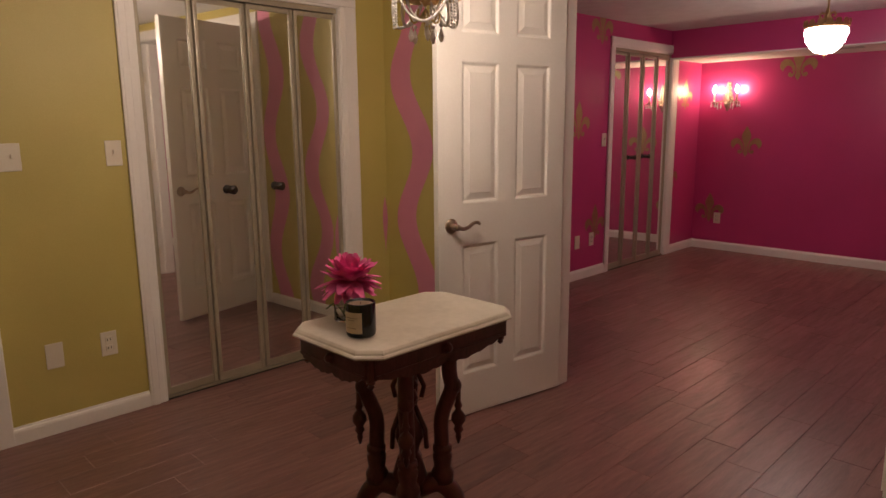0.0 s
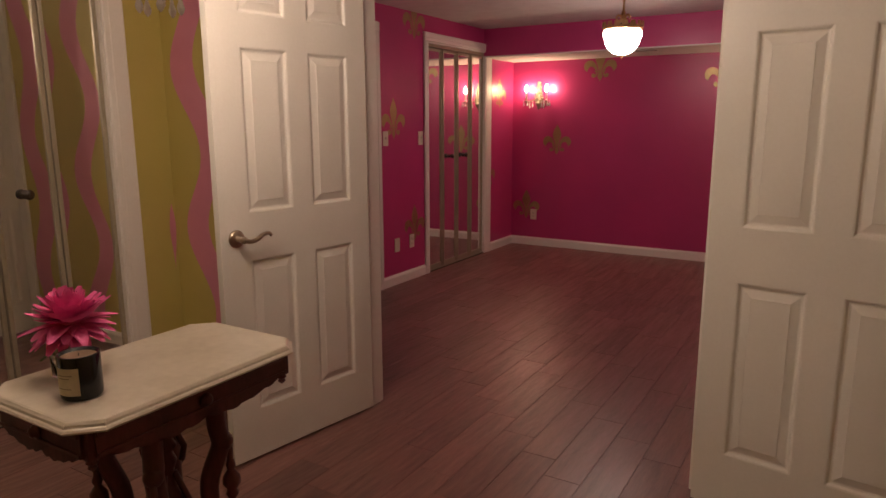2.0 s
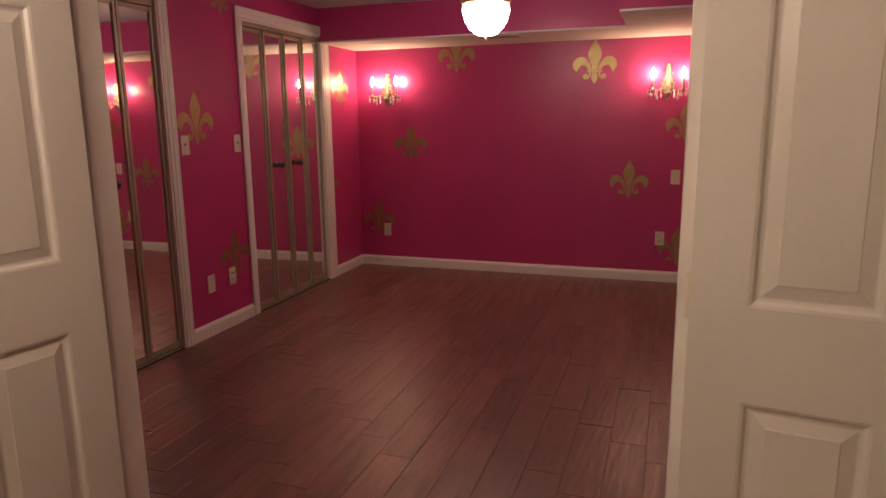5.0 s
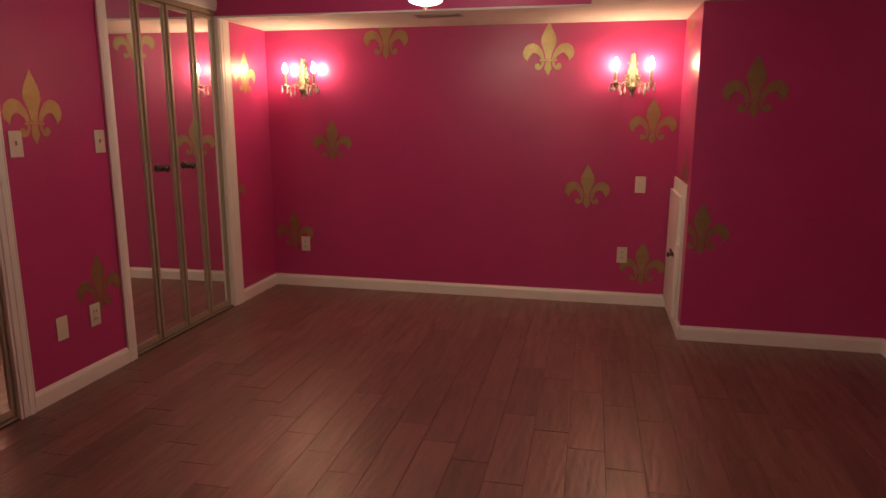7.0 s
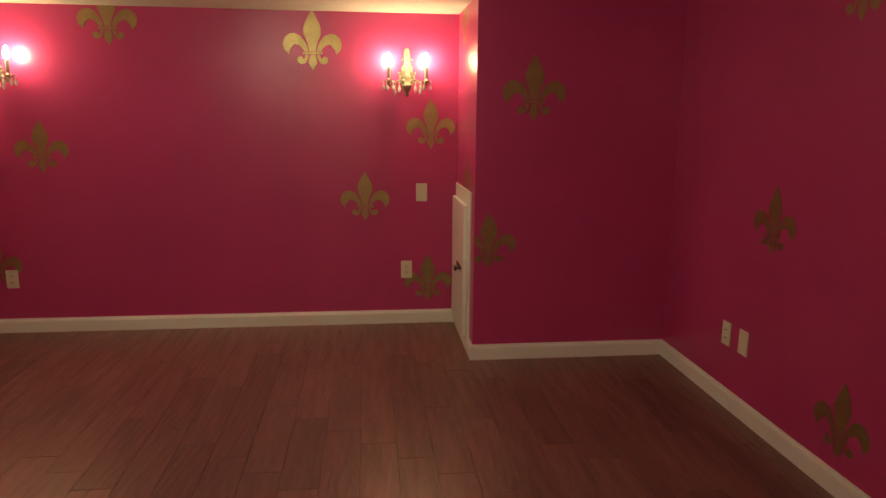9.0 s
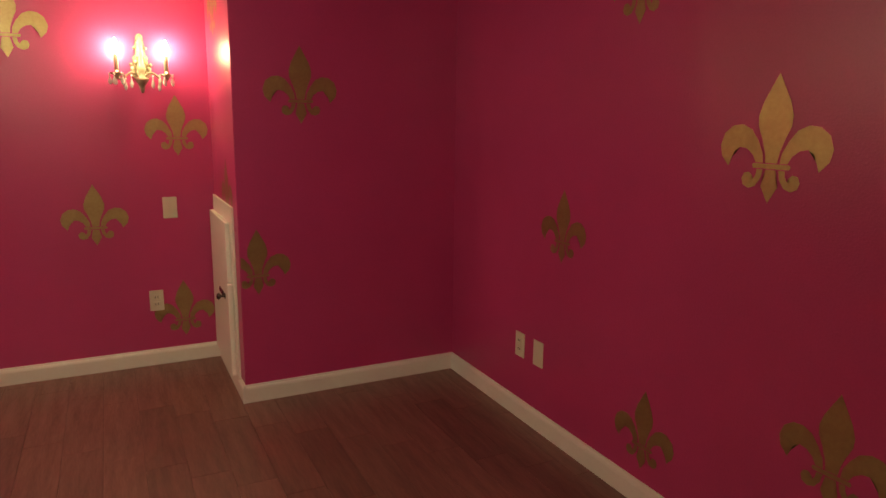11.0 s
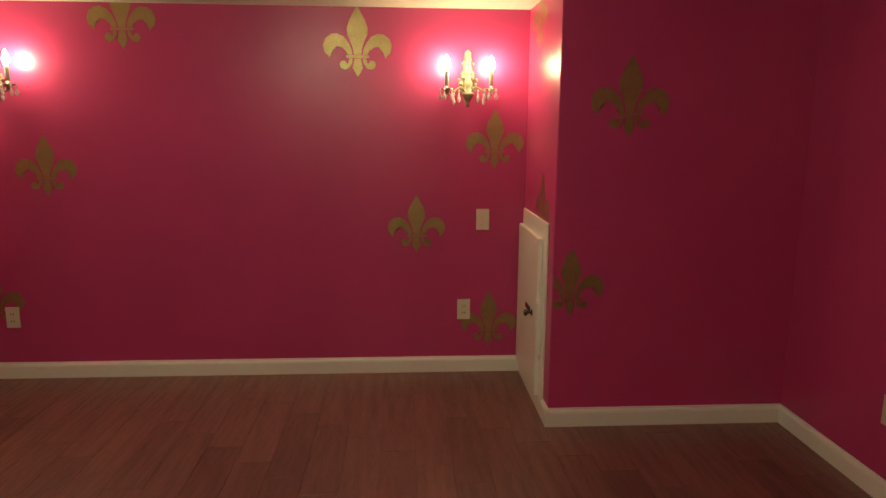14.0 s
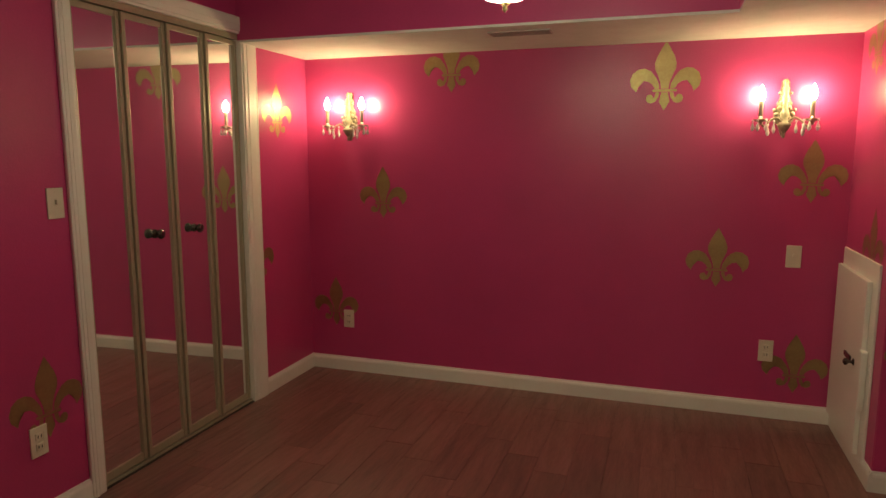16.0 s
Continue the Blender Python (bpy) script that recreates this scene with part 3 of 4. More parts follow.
leaf_door("door_leaf", (DOOR_L, 3.008), -99.7, False, "open white six-panel door with lever handle")
leaf_door("door_leaf", (DOOR_R, 2.984), -9.6, True, "open white six-panel door with lever handle")


# ---- access door in the alcove ----
def access_door():
    root = thing("access_door", pose(JX, JY + 0.004, -0.012), "small white painted access door with dark knob", "access door")
    part("surround", boxes((-0.012, 0.10, 0.012, -0.0005, 0.70, 0.955), bevel=0.004), TRIM, root)
    leaf = part("door_panel", boxes((-0.034, 0.17, 0.09, -0.0125, 0.695, 0.872), bevel=0.005), TRIM, root)
    part("catch", boxes((-0.04, 0.14, 0.30, -0.0125, 0.185, 0.57), bevel=0.008), TRIM, root)
    bm = lathe([(0.016, 0), (0.016, 0.003), (0.007, 0.006), (0.007, 0.02), (0.016, 0.028), (0.017, 0.036), (0.008, 0.042)], 16)
    bmesh.ops.transform(bm, matrix=pose(-0.034, 0.27, 0.485, 0, -90), verts=bm.verts)
    part("knob", bm, KNOB, leaf, "dark tarnished knob", True)
    part("hasp", boxes((-0.042, 0.31, 0.475, -0.034, 0.42, 0.50), bevel=0.003), KNOB, leaf)
    return root


access_door()


# ---- plates on the walls ----
def wall_plate(kind, m, mat_label):
    names = {"outlet": ("wall_outlet", "outlet"), "switch": ("light_switch", "switch"), "blank": ("blank_wall_plate", "wall plate"), "double": ("light_switch", "switch")}
    name, cat = names[kind]
    root = thing(name, m, mat_label, cat, cat + " plates")
    w = 0.115 if kind == "double" else 0.072
    part("cover", boxes((-w / 2, -0.006, -0.058, w / 2, 0.0, 0.058), bevel=0.003), PLATE, root)
    if kind == "outlet":
        for z in (-0.02, 0.02):
            s = part("socket", boxes((-0.016, -0.0085, z - 0.014, 0.016, -0.005, z + 0.014), bevel=0.003), PLATE, root)
            part("slot", boxes((-0.008, -0.0095, z - 0.005, -0.005, -0.008, z + 0.005), (0.005, -0.0095, z - 0.005, 0.008, -0.008, z + 0.005)), SLOT, s)
    if kind in ("switch", "double"):
        for x in ((-0.023, 0.023) if kind == "double" else (0,)):
            s = part("toggle", boxes((x - 0.005, -0.017, -0.004, x + 0.005, -0.004, 0.014), bevel=0.002), PLATE, root)
            part("toggle_slot", boxes((x - 0.007, -0.0066, -0.013, x + 0.007, -0.005, 0.017)), PLATE, s)
    for z in ((0,) if kind == "outlet" else (-0.042, 0.042)):
        bm = lathe([(0.003, 0), (0.003, 0.001)], 8)
        bmesh.ops.transform(bm, matrix=pose(0, -0.006, z, 90), verts=bm.verts)
        part("screw", bm, PLATE, root)
    return root


for kind, m, lab in (
        ("switch", pose(-0.373, NY, 0.876), "ivory switch plate on pink wall"), ("outlet", pose(-0.472, NY, 0.366), "ivory outlet beside a gold stencil"), ("outlet", pose(-2.92, NY, 0.344), "ivory outlet on pink wall"),
        ("switch", pose(WX, 4.985, 1.225, 0, 0, 90), "ivory switch plate under a gold stencil"), ("switch", pose(WX, 5.503, 1.218, 0, 0, 90), "ivory switch plate beside closet casing"),
        ("blank", pose(WX, 5.125, 0.336, 0, 0, 90), "blank ivory plate on pink wall"), ("outlet", pose(WX, 5.348, 0.339, 0, 0, 90), "ivory outlet on pink wall"),
        ("outlet", pose(EX, 5.973, 0.351, 0, 0, -90), "ivory outlet on pink wall"), ("blank", pose(EX, 5.827, 0.353, 0, 0, -90), "blank ivory plate beside an outlet"),
        ("switch", pose(WX, 1.345, 1.252, 0, 0, 90), "ivory switch plate on yellow wall"), ("outlet", pose(WX, 1.24, 0.364, 0, 0, 90), "ivory outlet on yellow wall"),
        ("blank", pose(WX, 1.009, 0.362, 0, 0, 90), "blank ivory plate on yellow wall"), ("double", pose(WX, 0.915, 1.249, 0, 0, 90), "double ivory switch plate on yellow wall")):
    wall_plate(kind, m, lab)


# ---- crystal pieces ----
def drop(bm, at, high, wide):
    """A cut drop hanging from at."""
    x, y, z = at
    bmesh.ops.create_uvsphere(bm, u_segments=6, v_segments=4, radius=wide * 0.35, matrix=Matrix.Translation((x, y, z - wide * 0.3)))
    lathe([(0.001, 0), (wide * 0.5, -high * 0.62), (wide * 0.35, -high * 0.85), (0.001, -high)], 6, (x, y, z - wide * 0.6), bm)
    return bm


def beads(bm, a, b, sag, count, r):
    a, b = Vector(a), Vector(b)
    for k in range(count + 1):
        t = k / count
        p = a.lerp(b, t) - Vector((0, 0, sag * 4 * t * (1 - t)))
        bmesh.ops.create_icosphere(bm, subdivisions=1, radius=r, matrix=Matrix.Translation(p))
    return bm


def sconce(x):
    root = thing("wall_sconce", pose(x, NY, 1.478), "lit two-candle gilt wall sconce with crystal drops", "sconce", "wall sconces")
    # cast back plate: cup below, scrolls and figure above
    outline = [(0, 0.0), (0.012, 0.02), (0.02, 0.05), (0.03, 0.07), (0.045, 0.085), (0.04, 0.105), (0.05, 0.125), (0.038, 0.14), (0.03, 0.155), (0.036, 0.175), (0.026, 0.19), (0.018, 0.21), (0.024, 0.235), (0.016, 0.25), (0.012, 0.265), (0.018, 0.28), (0.008, 0.292)]
    part("back_plate", plate(outline + [(-a, b) for a, b in outline[1:]][::-1], 0.012), IVORY, root, "cast antiqued gilt back plate")
    bm = lathe([(0.004, 0.0), (0.010, 0.012), (0.006, 0.022), (0.018, 0.04), (0.032, 0.062), (0.034, 0.07), (0.022, 0.078), (0.014, 0.10), (0.024, 0.118), (0.016, 0.135), (0.010, 0.17), (0.019, 0.195), (0.011, 0.215), (0.014, 0.24), (0.006, 0.262), (0.011, 0.276), (0.002, 0.292)], 14, (0, -0.04, 0))
    part("stem", bm, IVORY, root, "", True)
    for s in (-1, 1):
        for dx, dz, r in ((0.036, 0.118, 0.013), (0.02, 0.098, 0.014), (0.046, 0.14, 0.009), (0.022, 0.15, 0.012), (0.014, 0.18, 0.009), (0.026, 0.222, 0.008), (0.012, 0.245, 0.007)):
            bm = bmesh.new()
            bmesh.ops.create_uvsphere(bm, u_segments=8, v_segments=6, radius=r, matrix=Matrix.Translation((s * dx, -0.024, dz)))
            part("leaf_ornament", bm, IVORY, root, "", True)
        pts = curve([(s * 0.01, -0.045, 0.075), (s * 0.04, -0.062, 0.10), (s * 0.07, -0.075, 0.085), (s * 0.095, -0.085, 0.058), (s * 0.115, -0.088, 0.082)], 5)
        part("arm", tube(pts, 0.0055, 8), IVORY, root, "curved gilt arm", True)
        bm = lathe([(0.004, 0.062), (0.012, 0.068), (0.010, 0.076), (0.03, 0.088), (0.034, 0.094), (0.012, 0.092), (0.011, 0.107)], 16, (s * 0.115, -0.088, 0))
        part("drip_pan", bm, NICKEL, root, "", True)
        part("candle_sleeve", lathe([(0.0105, 0.102), (0.0105, 0.182), (0.009, 0.185)], 14, (s * 0.115, -0.088, 0)), SLEEVE, root, "cream candle sleeve", True)
        part("bulb", lathe([(0.006, 0.184), (0.012, 0.192), (0.0165, 0.206), (0.0165, 0.218), (0.012, 0.236), (0.006, 0.250), (0.0015, 0.258)], 14, (s * 0.115, -0.088, 0)), BULB, root, "glowing candle bulb", True)
        for k in range(5):
            a = 2 * math.pi * k / 5 + 0.5
            part("crystal_drop", drop(bmesh.new(), (s * 0.115 + 0.033 * math.cos(a), -0.088 + 0.033 * math.sin(a), 0.092), 0.046, 0.02), CRYSTAL, root, "clear cut crystal drop")
        part("crystal_drop", drop(bmesh.new(), (s * 0.05, -0.068, 0.088), 0.056, 0.019), CRYSTAL, root)
        part("crystal_drop", drop(bmesh.new(), (s * 0.078, -0.08, 0.07), 0.05, 0.019), CRYSTAL, root)
    return root


sconce(-2.88)
sconce(-0.467)


def globe_light():
    x, y = -1.455, 5.48
    root = thing("ceiling_light", pose(x, y, TOP - 0.004), "lit milk glass ceiling light with gilt crown rim", "ceiling light")
    part("canopy", lathe([(0.06, 0.003), (0.06, -0.012), (0.035, -0.028), (0.012, -0.034)], 20), GILT, root, "", True)
    part("rod", lathe([(0.007, -0.03), (0.007, -0.12), (0.014, -0.13), (0.014, -0.145), (0.022, -0.17), (0.034, -0.21)], 12), GILT, root, "", True)
    prof = [(0.118, -0.215), (0.134, -0.228), (0.138, -0.255), (0.133, -0.285), (0.124, -0.30), (0.126, -0.315), (0.117, -0.34), (0.104, -0.352), (0.105, -0.362), (0.092, -0.382), (0.074, -0.395), (0.074, -0.402), (0.05, -0.415), (0.022, -0.421), (0.004, -0.424)]
    part("glass_shade", lathe([(r * 0.95, -0.424 + (z + 0.424) * 0.84) for r, z in prof], 80, flute=0.032, flutes=20), SHADE, root, "glowing fluted milk glass shade", True)
    part("finial", lathe([(0.012, -0.424), (0.014, -0.43), (0.006, -0.436), (0.009, -0.443), (0.002, -0.452)], 12), GILT, root, "", True)
    rim = part("crown_rim", lathe([(0.03, -0.205), (0.115, -0.226), (0.138, -0.23), (0.141, -0.242), (0.136, -0.254), (0.12, -0.246), (0.03, -0.22)], 40), GILT, root, "pierced gilt crown rim", True)
    for k in range(16):
        a = 2 * math.pi * k / 16
        o = [(-0.02, 0), (-0.009, 0.008), (-0.009, 0.016), (-0.019, 0.022), (-0.016, 0.034), (-0.006, 0.028), (0, 0.037), (0.006, 0.028), (0.016, 0.034), (0.019, 0.022), (0.009, 0.016), (0.009, 0.008), (0.02, 0)]
        ob = part("crown_leaf", plate(o, 0.004), GILT, rim)
        ob.matrix_basis = pose(0.139 * math.cos(a), 0.139 * math.sin(a), -0.234, 0, 0, math.degrees(a) + 90)
    for k in range(4):
        a = math.pi / 2 * k
        pts = curve([(0.012 * math.cos(a), 0.012 * math.sin(a), -0.165), (0.035 * math.cos(a), 0.035 * math.sin(a), -0.15), (0.05 * math.cos(a), 0.05 * math.sin(a), -0.168), (0.04 * math.cos(a), 0.04 * math.sin(a), -0.182)], 4)
        part("scroll", tube(pts, 0.0065, 8), GILT, root, "", True)


globe_light()


def chandelier():
    x, y = -1.36, 1.60
    root = thing("chandelier", pose(x, y, 1.6), "small lit gilt chandelier with crystal bead swags", "chandelier")
    part("canopy", lathe([(0.055, 0.66), (0.055, 0.645), (0.02, 0.62), (0.006, 0.61)], 18), GILT, root, "", True)
    part("stem", lathe([(0.005, 0.615), (0.005, 0.40), (0.02, 0.38), (0.012, 0.34), (0.026, 0.28), (0.012, 0.22), (0.024, 0.17), (0.042, 0.15), (0.036, 0.134), (0.016, 0.115), (0.004, 0.098)], 16), GILT, root, "turned gilt stem", True)
    part("ring", lathe([(0.085, 0.135), (0.09, 0.13), (0.09, 0.12), (0.085, 0.115), (0.078, 0.12), (0.078, 0.13)], 28), GILT, root, "", True)
    n = 5
    for k in range(n):
        a, b = 2 * math.pi * k / n, 2 * math.pi * (k + 1) / n
        ca, sa = math.cos(a), math.sin(a)
        pts = curve([(0.02 * ca, 0.02 * sa, 0.17), (0.09 * ca, 0.09 * sa, 0.12), (0.15 * ca, 0.15 * sa, 0.17), (0.17 * ca, 0.17 * sa, 0.235)], 5)
        part("arm", tube(pts, 0.006, 8), GILT, root, "", True)
        part("drip_pan", lathe([(0.008, 0.23), (0.021, 0.24), (0.024, 0.247), (0.01, 0.245)], 14, (0.17 * ca, 0.17 * sa, 0)), GILT, root, "", True)
        part("candle_sleeve", lathe([(0.0105, 0.244), (0.0105, 0.31)], 12, (0.17 * ca, 0.17 * sa, 0)), SLEEVE, root, "", True)
        part("bulb", lathe([(0.006, 0.311), (0.0165, 0.335), (0.0165, 0.347), (0.006, 0.378), (0.0015, 0.386)], 12, (0.17 * ca, 0.17 * sa, 0)), BULB_HIGH, root, "", True)
        part("hook", tube(curve([(0.0, 0.0, 0.09), (0.03 * ca, 0.03 * sa, 0.055), (0.045 * ca, 0.045 * sa, 0.07), (0.04 * ca, 0.04 * sa, 0.085)], 4), 0.003, 6), GILT, root, "", True)
        c = (a + b) / 2
        part("crystal_drop", drop(bmesh.new(), (0.045 * math.cos(c), 0.045 * math.sin(c), 0.052), 0.042, 0.018), CRYSTAL, root, "clear cut crystal drop")
    # three long swags between strands that hang from the arms
    for k in range(3):
        a, b = math.radians(-108 + 120 * k), math.radians(12 + 120 * k)
        for inner, top, sag in ((0.092, 0.165, 0.118), (0.066, 0.15, 0.10)):
            bm = bmesh.new()
            for q in range(45):
                u = q / 44
                p = ((inner * math.cos(a + (b - a) * u), inner * math.sin(a + (b - a) * u), top - sag * 4 * u * (1 - u)))
                bmesh.ops.create_icosphere(bm, subdivisions=1, radius=0.0048, matrix=Matrix.Translation(p))
            part("bead_swag", bm, BEAD, root, "pale crystal bead swag")["kind"] = "stuff"
        for turn in (-0.09, 0.09):
            bm = beads(bmesh.new(), (0.094 * math.cos(a + turn), 0.094 * math.sin(a + turn), 0.17), (0.094 * math.cos(a + turn), 0.094 * math.sin(a + turn), 0.036), 0.0, 16, 0.0048)
            part("bead_strand", bm, BEAD, root)["kind"] = "stuff"
    return root


chandelier()


# ---- ceiling vent in the soffit ----
vent = thing("ceiling_vent", pose(-1.71, 6.865, LOW - 0.008), "grey metal air vent in the soffit underside", "vent")
part("frame", boxes((-0.15, -0.055, -0.006, 0.15, -0.045, 0.0), (-0.15, 0.045, -0.006, 0.15, 0.055, 0.0), (-0.15, -0.045, -0.006, -0.14, 0.045, 0.0), (0.14, -0.045, -0.006, 0.15, 0.045, 0.0)), VENT, vent)
for k in range(6):
    part("slat", boxes((-0.14, -0.043 + k * 0.015, -0.005, 0.14, -0.036 + k * 0.015, -0.001)), VENT, vent)


# ---- carved marble-top table ----
TX0, TX1, TY0, TY1, TZ = -1.57, -1.175, 1.21, 1.828, 0.804


def octagon(bm, inset, z, c):
    x0, x1, y0, y1 = TX0 + inset, TX1 - inset, TY0 + inset, TY1 - inset
    mx, my = (TX0 + TX1) / 2, (TY0 + TY1) / 2
    c = c - inset * 0.4
    pts = [(x0 + c, y0), (x1 - c, y0), (x1, y0 + c), (x1, y1 - c), (x1 - c, y1), (x0 + c, y1), (x0, y1 - c), (x0, y0 + c)]
    return [bm.verts.new((x - mx, y - my, z)) for x, y in pts]


def marble_table():
    mx, my = (TX0 + TX1) / 2, (TY0 + TY1) / 2
    root = thing("side_table", pose(mx, my, 0), "carved dark wood table with cream marble top", "table")
    bm = bmesh.new()
    rings = [octagon(bm, i, z, 0.055) for i, z in ((0.012, TZ - 0.026), (0.003, TZ - 0.022), (0.0, TZ - 0.017), (0.003, TZ - 0.013), (0.007, TZ - 0.011), (0.009, TZ - 0.006), (0.014, TZ - 0.001), (0.018, TZ))]
    for a, b in zip(rings, rings[1:]):
        for k in range(8):
            bm.faces.new((a[k], a[(k + 1) % 8], b[(k + 1) % 8], b[k]))
    bm.faces.new(rings[0][::-1]), bm.faces.new(rings[-1])
    part("marble_top", bm, MARBLE, root, "cream marble slab with moulded edge")
    hx, hy, zt = (TX1 - TX0) / 2 - 0.03, (TY1 - TY0) / 2 - 0.03, TZ - 0.026

    def apron(half):
        """A scalloped board, deepest in the middle."""
        low = []
        n = 40
        for k in range(n + 1):
            u = -1 + 2 * k / n
            d = 0.046 + 0.034 * max(0.0, math.cos(u * math.pi / 2)) ** 0.8 * (1 - 0.35 * math.exp(-(u / 0.16) ** 2)) + 0.009 * abs(math.sin(u * math.pi * 4.5))
            low.append((u * half, zt - d))
        return [(-half, zt), ] + low + [(half, zt)]
    for half, dist, turns in ((hx - 0.02, hy, (0, 180)), (hy - 0.02, hx, (90, 270))):
        for a in turns:
            bm = plate(apron(half), 0.02)
            box(bm, -half, -0.026, zt - 0.012, half, -0.02, zt - 0.001, bevel=0.002)
            box(bm, -half, -0.024, zt - 0.052, half, -0.02, zt - 0.045, bevel=0.002)
            ob = part("apron", bm, TABLEWOOD, root, "scalloped carved apron")
            ob.matrix_basis = pose(0, 0, 0, 0, 0, a) @ Matrix.Translation((0, -dist + 0.02, 0))
            bm = lathe([(0.016, 0), (0.016, 0.003), (0.010, 0.007), (0.011, 0.011), (0.004, 0.014)], 14)
            bmesh.ops.transform(bm, matrix=pose(0, -0.024, zt - 0.03, 90), verts=bm.verts)
            ro = part("rosette", bm, TABLEWOOD, ob, "", True)
    for sx in (-1, 1):
        for sy in (-1, 1):
            cx, cy = sx * (hx - 0.02), sy * (hy - 0.02)
            bm = boxes((cx - 0.014, cy - 0.014, zt - 0.062, cx + 0.014, cy + 0.014, zt), bevel=0.004)
            lathe([(0.009, 0), (0.013, -0.007), (0.007, -0.013), (0.010, -0.018), (0.002, -0.026)], 12, (cx, cy, zt - 0.062), bm)
            part("corner_block", bm, TABLEWOOD, root)
            # scrolled leg from apron to foot
            d = Vector((sx, sy, 0)).normalized()
            leg = part("leg", tube(curve([d * r + Vector((0, 0, z)) for r, z in ((0.126, 0.72), (0.126, 0.63), (0.134, 0.582), (0.12, 0.54), (0.105, 0.50), (0.099, 0.46), (0.101, 0.41), (0.104, 0.26))], 4), 0.0235, 12), TABLEWOOD, root, "", True)
            p = d * 0.103
            part("collar", lathe([(0.021, 0.396), (0.03, 0.39), (0.031, 0.375), (0.025, 0.368), (0.031, 0.36), (0.03, 0.345), (0.026, 0.32), (0.036, 0.30), (0.034, 0.27)], 16, (p.x, p.y, 0)), TABLEWOOD, leg, "", True)
            foot_line = curve([d * r + Vector((0, 0, z)) for r, z in ((0.03, 0.25), (0.09, 0.265), (0.135, 0.225), (0.165, 0.15), (0.205, 0.07), (0.27, 0.021))], 4)
            part("foot", tube(foot_line, [0.036 - 0.016 * k / len(foot_line) for k in range(len(foot_line))], 10), TABLEWOOD, leg, "", True)
            q = d * 0.153
            bm = bmesh.new()
            bmesh.ops.create_uvsphere(bm, u_segments=14, v_segments=8, radius=0.024, matrix=Matrix.Translation((d.x * 0.14, d.y * 0.14, 0.585)) @ Matrix.Diagonal((1, 1, 1.1, 1)))
            part("knuckle", bm, TABLEWOOD, leg, "", True)
            part("drop_spindle", lathe([(0.008, 0.575), (0.008, 0.535), (0.013, 0.52), (0.008, 0.508), (0.021, 0.49), (0.023, 0.472), (0.012, 0.455), (0.016, 0.442), (0.008, 0.428), (0.010, 0.418), (0.003, 0.395)], 14, (q.x, q.y, 0)), TABLEWOOD, leg, "turned drop spindle", True)
            part("strut", tube([d * 0.02 + Vector((0, 0, 0.52)), d * 0.05 + Vector((0, 0, 0.44)), d * 0.054 + Vector((0, 0, 0.38))], 0.008, 8), TABLEWOOD, root, "", True)
            part("strut", tube([d * 0.018 + Vector((0, 0, 0.655)), d * 0.048 + Vector((0, 0, 0.585)), d * 0.04 + Vector((0, 0, 0.55))], 0.008, 8), TABLEWOOD, root, "", True)
    part("pillar", lathe([(0.028, 0.70), (0.03, 0.675), (0.02, 0.65), (0.022, 0.605), (0.032, 0.59), (0.02, 0.575), (0.03, 0.55), (0.022, 0.53), (0.018, 0.505), (0.024, 0.48), (0.038, 0.452), (0.044, 0.42), (0.034, 0.39), (0.028, 0.37), (0.036, 0.355), (0.045, 0.33), (0.055, 0.29), (0.045, 0.26), (0.025, 0.23), (0.014, 0.2), (0.004, 0.17)], 20), TABLEWOOD, root, "turned central pillar", True)
    part("top_cleat", boxes((-0.12, -0.14, 0.695, 0.12, 0.14, 0.715), (-0.02, -0.27, 0.70, 0.02, 0.27, 0.72)), TABLEWOOD, root)
    return root


marble_table()


def jar_candle():
    root = thing("jar_candle", pose(-1.335, 1.318, TZ), "black glass jar candle with cream label on table", "candle")
    part("jar", lathe([(0.036, 0.0), (0.040, 0.004), (0.041, 0.012), (0.041, 0.092), (0.040, 0.094), (0.037, 0.0935), (0.036, 0.086)], 36), JAR, root, "", True)
    part("wax", lathe([(0.0355, 0.086), (0.0355, 0.0868)], 28), WAX, root)
    part("wick", tube([(0, 0, 0.0865), (0.001, 0, 0.093)], 0.001, 6), SLOT, root)
    bm = bmesh.new()
    a0, a1, n = math.radians(-124), math.radians(-34), 12
    ring = [[bm.verts.new((0.0414 * math.cos(a0 + (a1 - a0) * k / n), 0.0414 * math.sin(a0 + (a1 - a0) * k / n), z)) for k in range(n + 1)] for z in (0.014, 0.072)]
    for k in range(n):
        bm.faces.new((ring[0][k], ring[0][k + 1], ring[1][k + 1], ring[1][k]))
    lab = part("label", bm, LABEL, root, "cream paper label", True)
    bm = bmesh.new()
    for z, w in ((0.056, 0.6), (0.05, 0.4), (0.028, 0.5)):
        mid = (a0 + a1) / 2
        vs = [[bm.verts.new((0.0417 * math.cos(mid + (a1 - a0) * w * (k / 6 - 0.5)), 0.0417 * math.sin(mid + (a1 - a0) * w * (k / 6 - 0.5)), zz)) for k in range(7)] for zz in (z, z + 0.0016)]
        for k in range(6):
            bm.faces.new((vs[0][k], vs[0][k + 1], vs[1][k + 1], vs[1][k]))
    part("print_line", bm, INK, lab)


jar_candle()


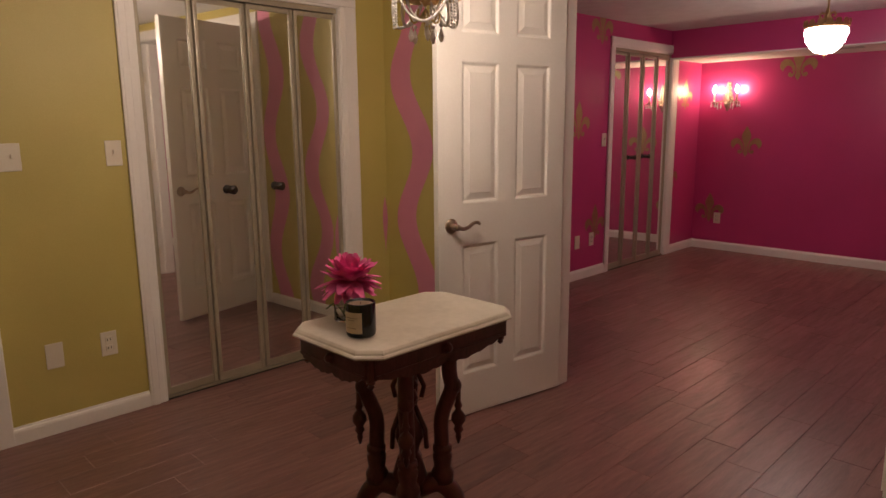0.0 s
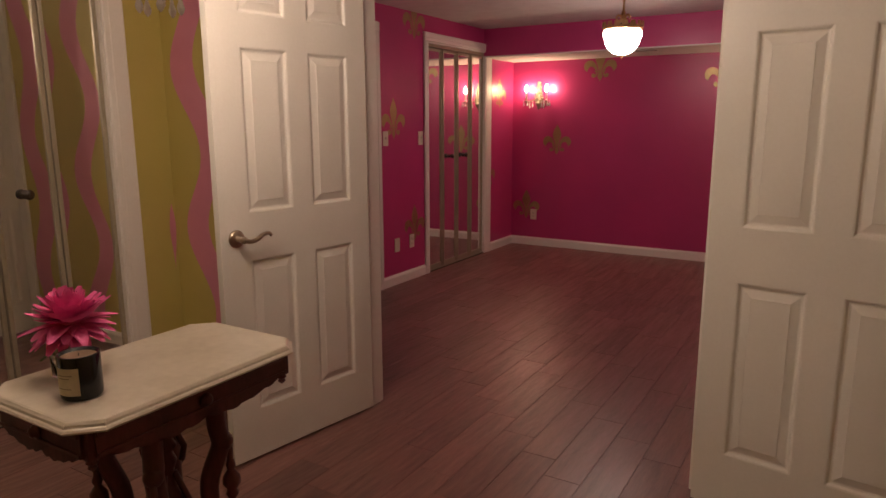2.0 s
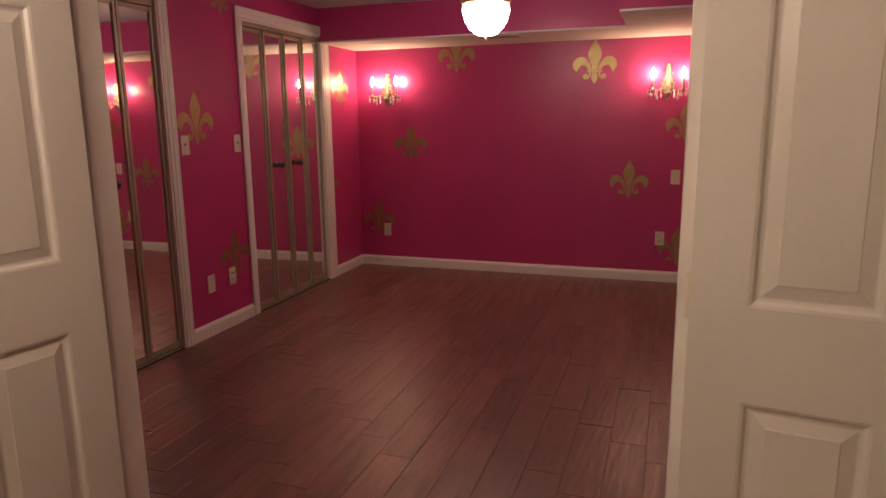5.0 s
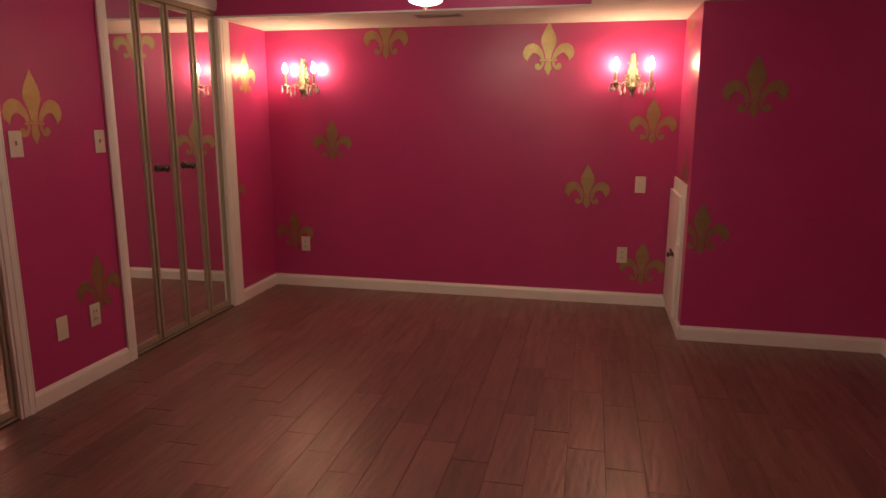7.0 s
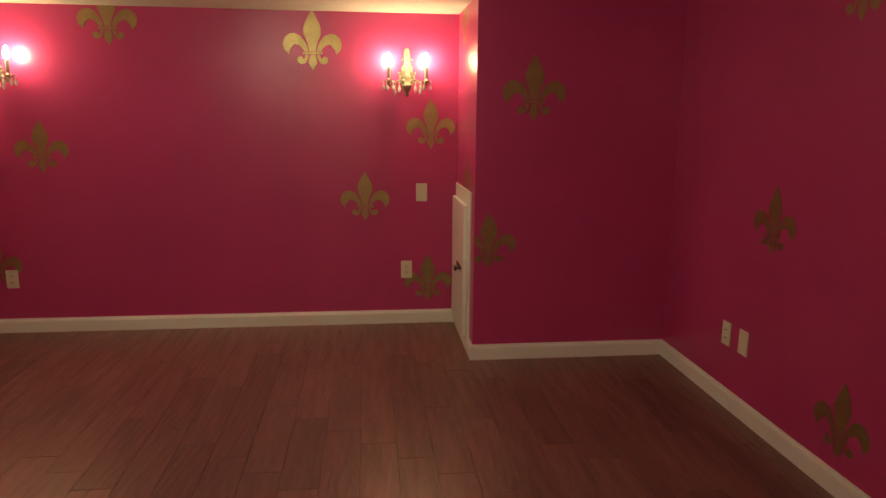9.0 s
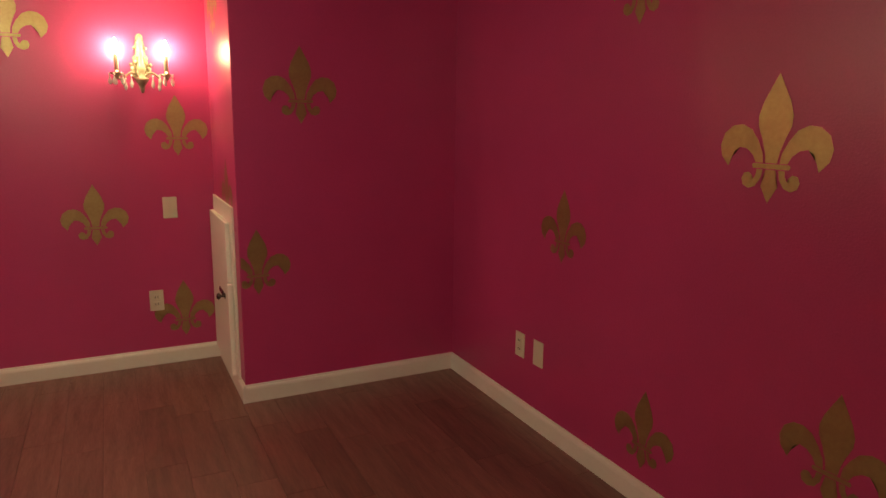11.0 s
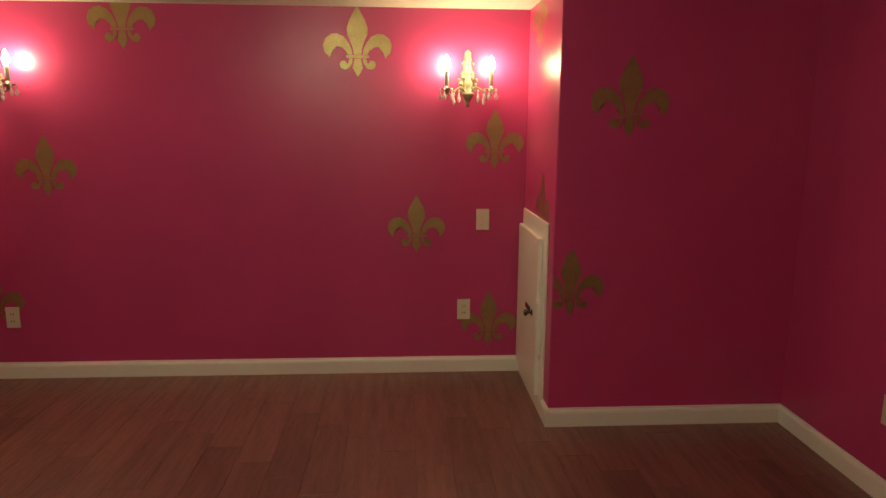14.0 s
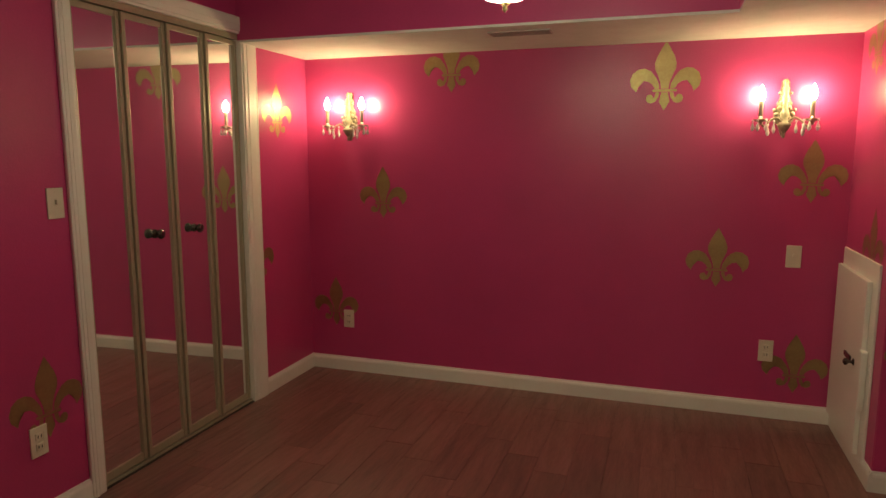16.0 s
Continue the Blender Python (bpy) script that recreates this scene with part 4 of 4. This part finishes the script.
def flower_vase():
    root = thing("flower_vase", pose(-1.478, 1.372, TZ), "small clear glass vase with magenta silk flower", "vase")
    part("glass", lathe([(0.028, 0.0), (0.034, 0.003), (0.034, 0.06), (0.026, 0.075), (0.03, 0.085), (0.028, 0.085), (0.024, 0.075), (0.031, 0.058), (0.031, 0.008), (0.004, 0.007)], 24), VASEGLASS, root, "clear glass vase", True)
    part("stem", tube(curve([(-0.015, 0.0, 0.01), (0.0, 0.005, 0.06), (0.012, 0.01, 0.12)], 5), 0.003, 6), STEM, root)
    part("stem", tube(curve([(0.015, -0.01, 0.01), (-0.02, -0.02, 0.05), (-0.055, -0.03, 0.03)], 5), 0.0025, 6), STEM, root)
    rng = random.Random(4)
    base = Vector((0.012, 0.01, 0.115))
    part("flower_heart", lathe([(0.004, -0.012), (0.016, 0.0), (0.02, 0.015), (0.006, 0.035)], 12, base), PETAL, root, "", True)
    for layer, (count, lift, long, wide) in enumerate(((16, -14, 0.078, 0.030), (18, 2, 0.078, 0.032), (18, 18, 0.073, 0.032), (16, 34, 0.064, 0.030), (14, 52, 0.054, 0.027), (10, 70, 0.044, 0.022))):
        for k in range(count):
            a = 360 * (k + 0.5 * (layer % 2)) / count + rng.uniform(-9, 9)
            L, wv, up = 1.12 * long * rng.uniform(0.88, 1.12), 1.15 * wide * rng.uniform(0.85, 1.15), lift - 4 + rng.uniform(-9, 9)
            bm = bmesh.new()
            rows = []
            for j in range(6):
                t = j / 5
                w = wv * math.sin(math.pi * min(1, 0.12 + 0.80 * t ** 0.85)) / 2 + 0.0006
                curl = 0.018 * t * t * (1 if layer > 1 else -0.7)
                rows.append([bm.verts.new((0.006 + L * t, s * w, curl + abs(s) * w * 0.35)) for s in (-1, 0, 1)])
            for r0, r1 in zip(rows, rows[1:]):
                for c in range(2):
                    bm.faces.new((r0[c], r0[c + 1], r1[c + 1], r1[c]))
            ob = part("petal", bm, PETAL, root, "", True)
            ob.matrix_basis = Matrix.Translation(base + Vector((0, 0, 0.004 * layer))) @ pose(0, 0, 0, 0, -up, a)
    return root


flower_vase()


# ---- plank tiles of the floor ----
PW, PL, GAP = 0.1507, 0.60, 0.0013


def plank_mesh(x0, x1, y0, y1):
    bm = bmesh.new()
    e = 0.0009
    a = [bm.verts.new(v) for v in ((x0, y0, -0.006), (x1, y0, -0.006), (x1, y1, -0.006), (x0, y1, -0.006))]
    b = [bm.verts.new(v) for v in ((x0, y0, -0.0008), (x1, y0, -0.0008), (x1, y1, -0.0008), (x0, y1, -0.0008))]
    c = [bm.verts.new(v) for v in ((x0 + e, y0 + e, 0), (x1 - e, y0 + e, 0), (x1 - e, y1 - e, 0), (x0 + e, y1 - e, 0))]
    for r0, r1 in ((a, b), (b, c)):
        for k in range(4):
            bm.faces.new((r0[k], r0[(k + 1) % 4], r1[(k + 1) % 4], r1[k]))
    bm.faces.new(c)
    return bm


full = bpy.data.meshes.new("plank")
bm = plank_mesh(-PW / 2 + GAP / 2, PW / 2 - GAP / 2, -PL / 2 + GAP / 2, PL / 2 - GAP / 2)
bmesh.ops.recalc_face_normals(bm, faces=bm.faces)
bm.to_mesh(full)
bm.free()
full.materials.append(PLANK)
rest = bmesh.new()
rng = random.Random(7)
made = 0
k0 = int((WX + 1.82) / PW) - 2
for k in range(k0, 24):
    xa = -1.817 + k * PW
    xb = xa + PW
    if xb < WX - 0.08 or xa > YEX:
        continue
    shift = 4.25 - 0.135 * k
    j0 = math.floor((SOUTH - shift) / PL)
    for j in range(j0, j0 + 18):
        ya, yb = shift + j * PL, shift + (j + 1) * PL
        if yb < SOUTH or ya > NY:
            continue
        whole = xa > WX - 0.11 and xb < YEX and ya > SOUTH and yb < NY
        near = -3.3 < xa < 0.0 and 1.6 < ya < 6.3 or -1.9 < xa < 0.9 and 3.0 < ya < 6.0
        if whole and near and made < 300:
            ob = new("plank", full)
            ob.parent = floor
            ob.location = ((xa + xb) / 2, (ya + yb) / 2, rng.uniform(-0.0004, 0.0004))
            ob.rotation_euler = (rng.uniform(-0.0008, 0.0008), rng.uniform(-0.0012, 0.0012), 0)
            made += 1
        else:
            xa2, xb2, ya2, yb2 = max(xa, WX - 0.1), min(xb, YEX), max(ya, SOUTH), min(yb, NY)
            if xb2 - xa2 < 0.02 or yb2 - ya2 < 0.02:
                continue
            tmp = plank_mesh(xa2 + GAP / 2, xb2 - GAP / 2, ya2 + GAP / 2, yb2 - GAP / 2)
            me = bpy.data.meshes.new("tmp")
            bmesh.ops.recalc_face_normals(tmp, faces=tmp.faces)
            tmp.to_mesh(me)
            tmp.free()
            rest.from_mesh(me)
            bpy.data.meshes.remove(me)
tagged(part("outer_planks", rest, PLANK, floor), kind="stuff")
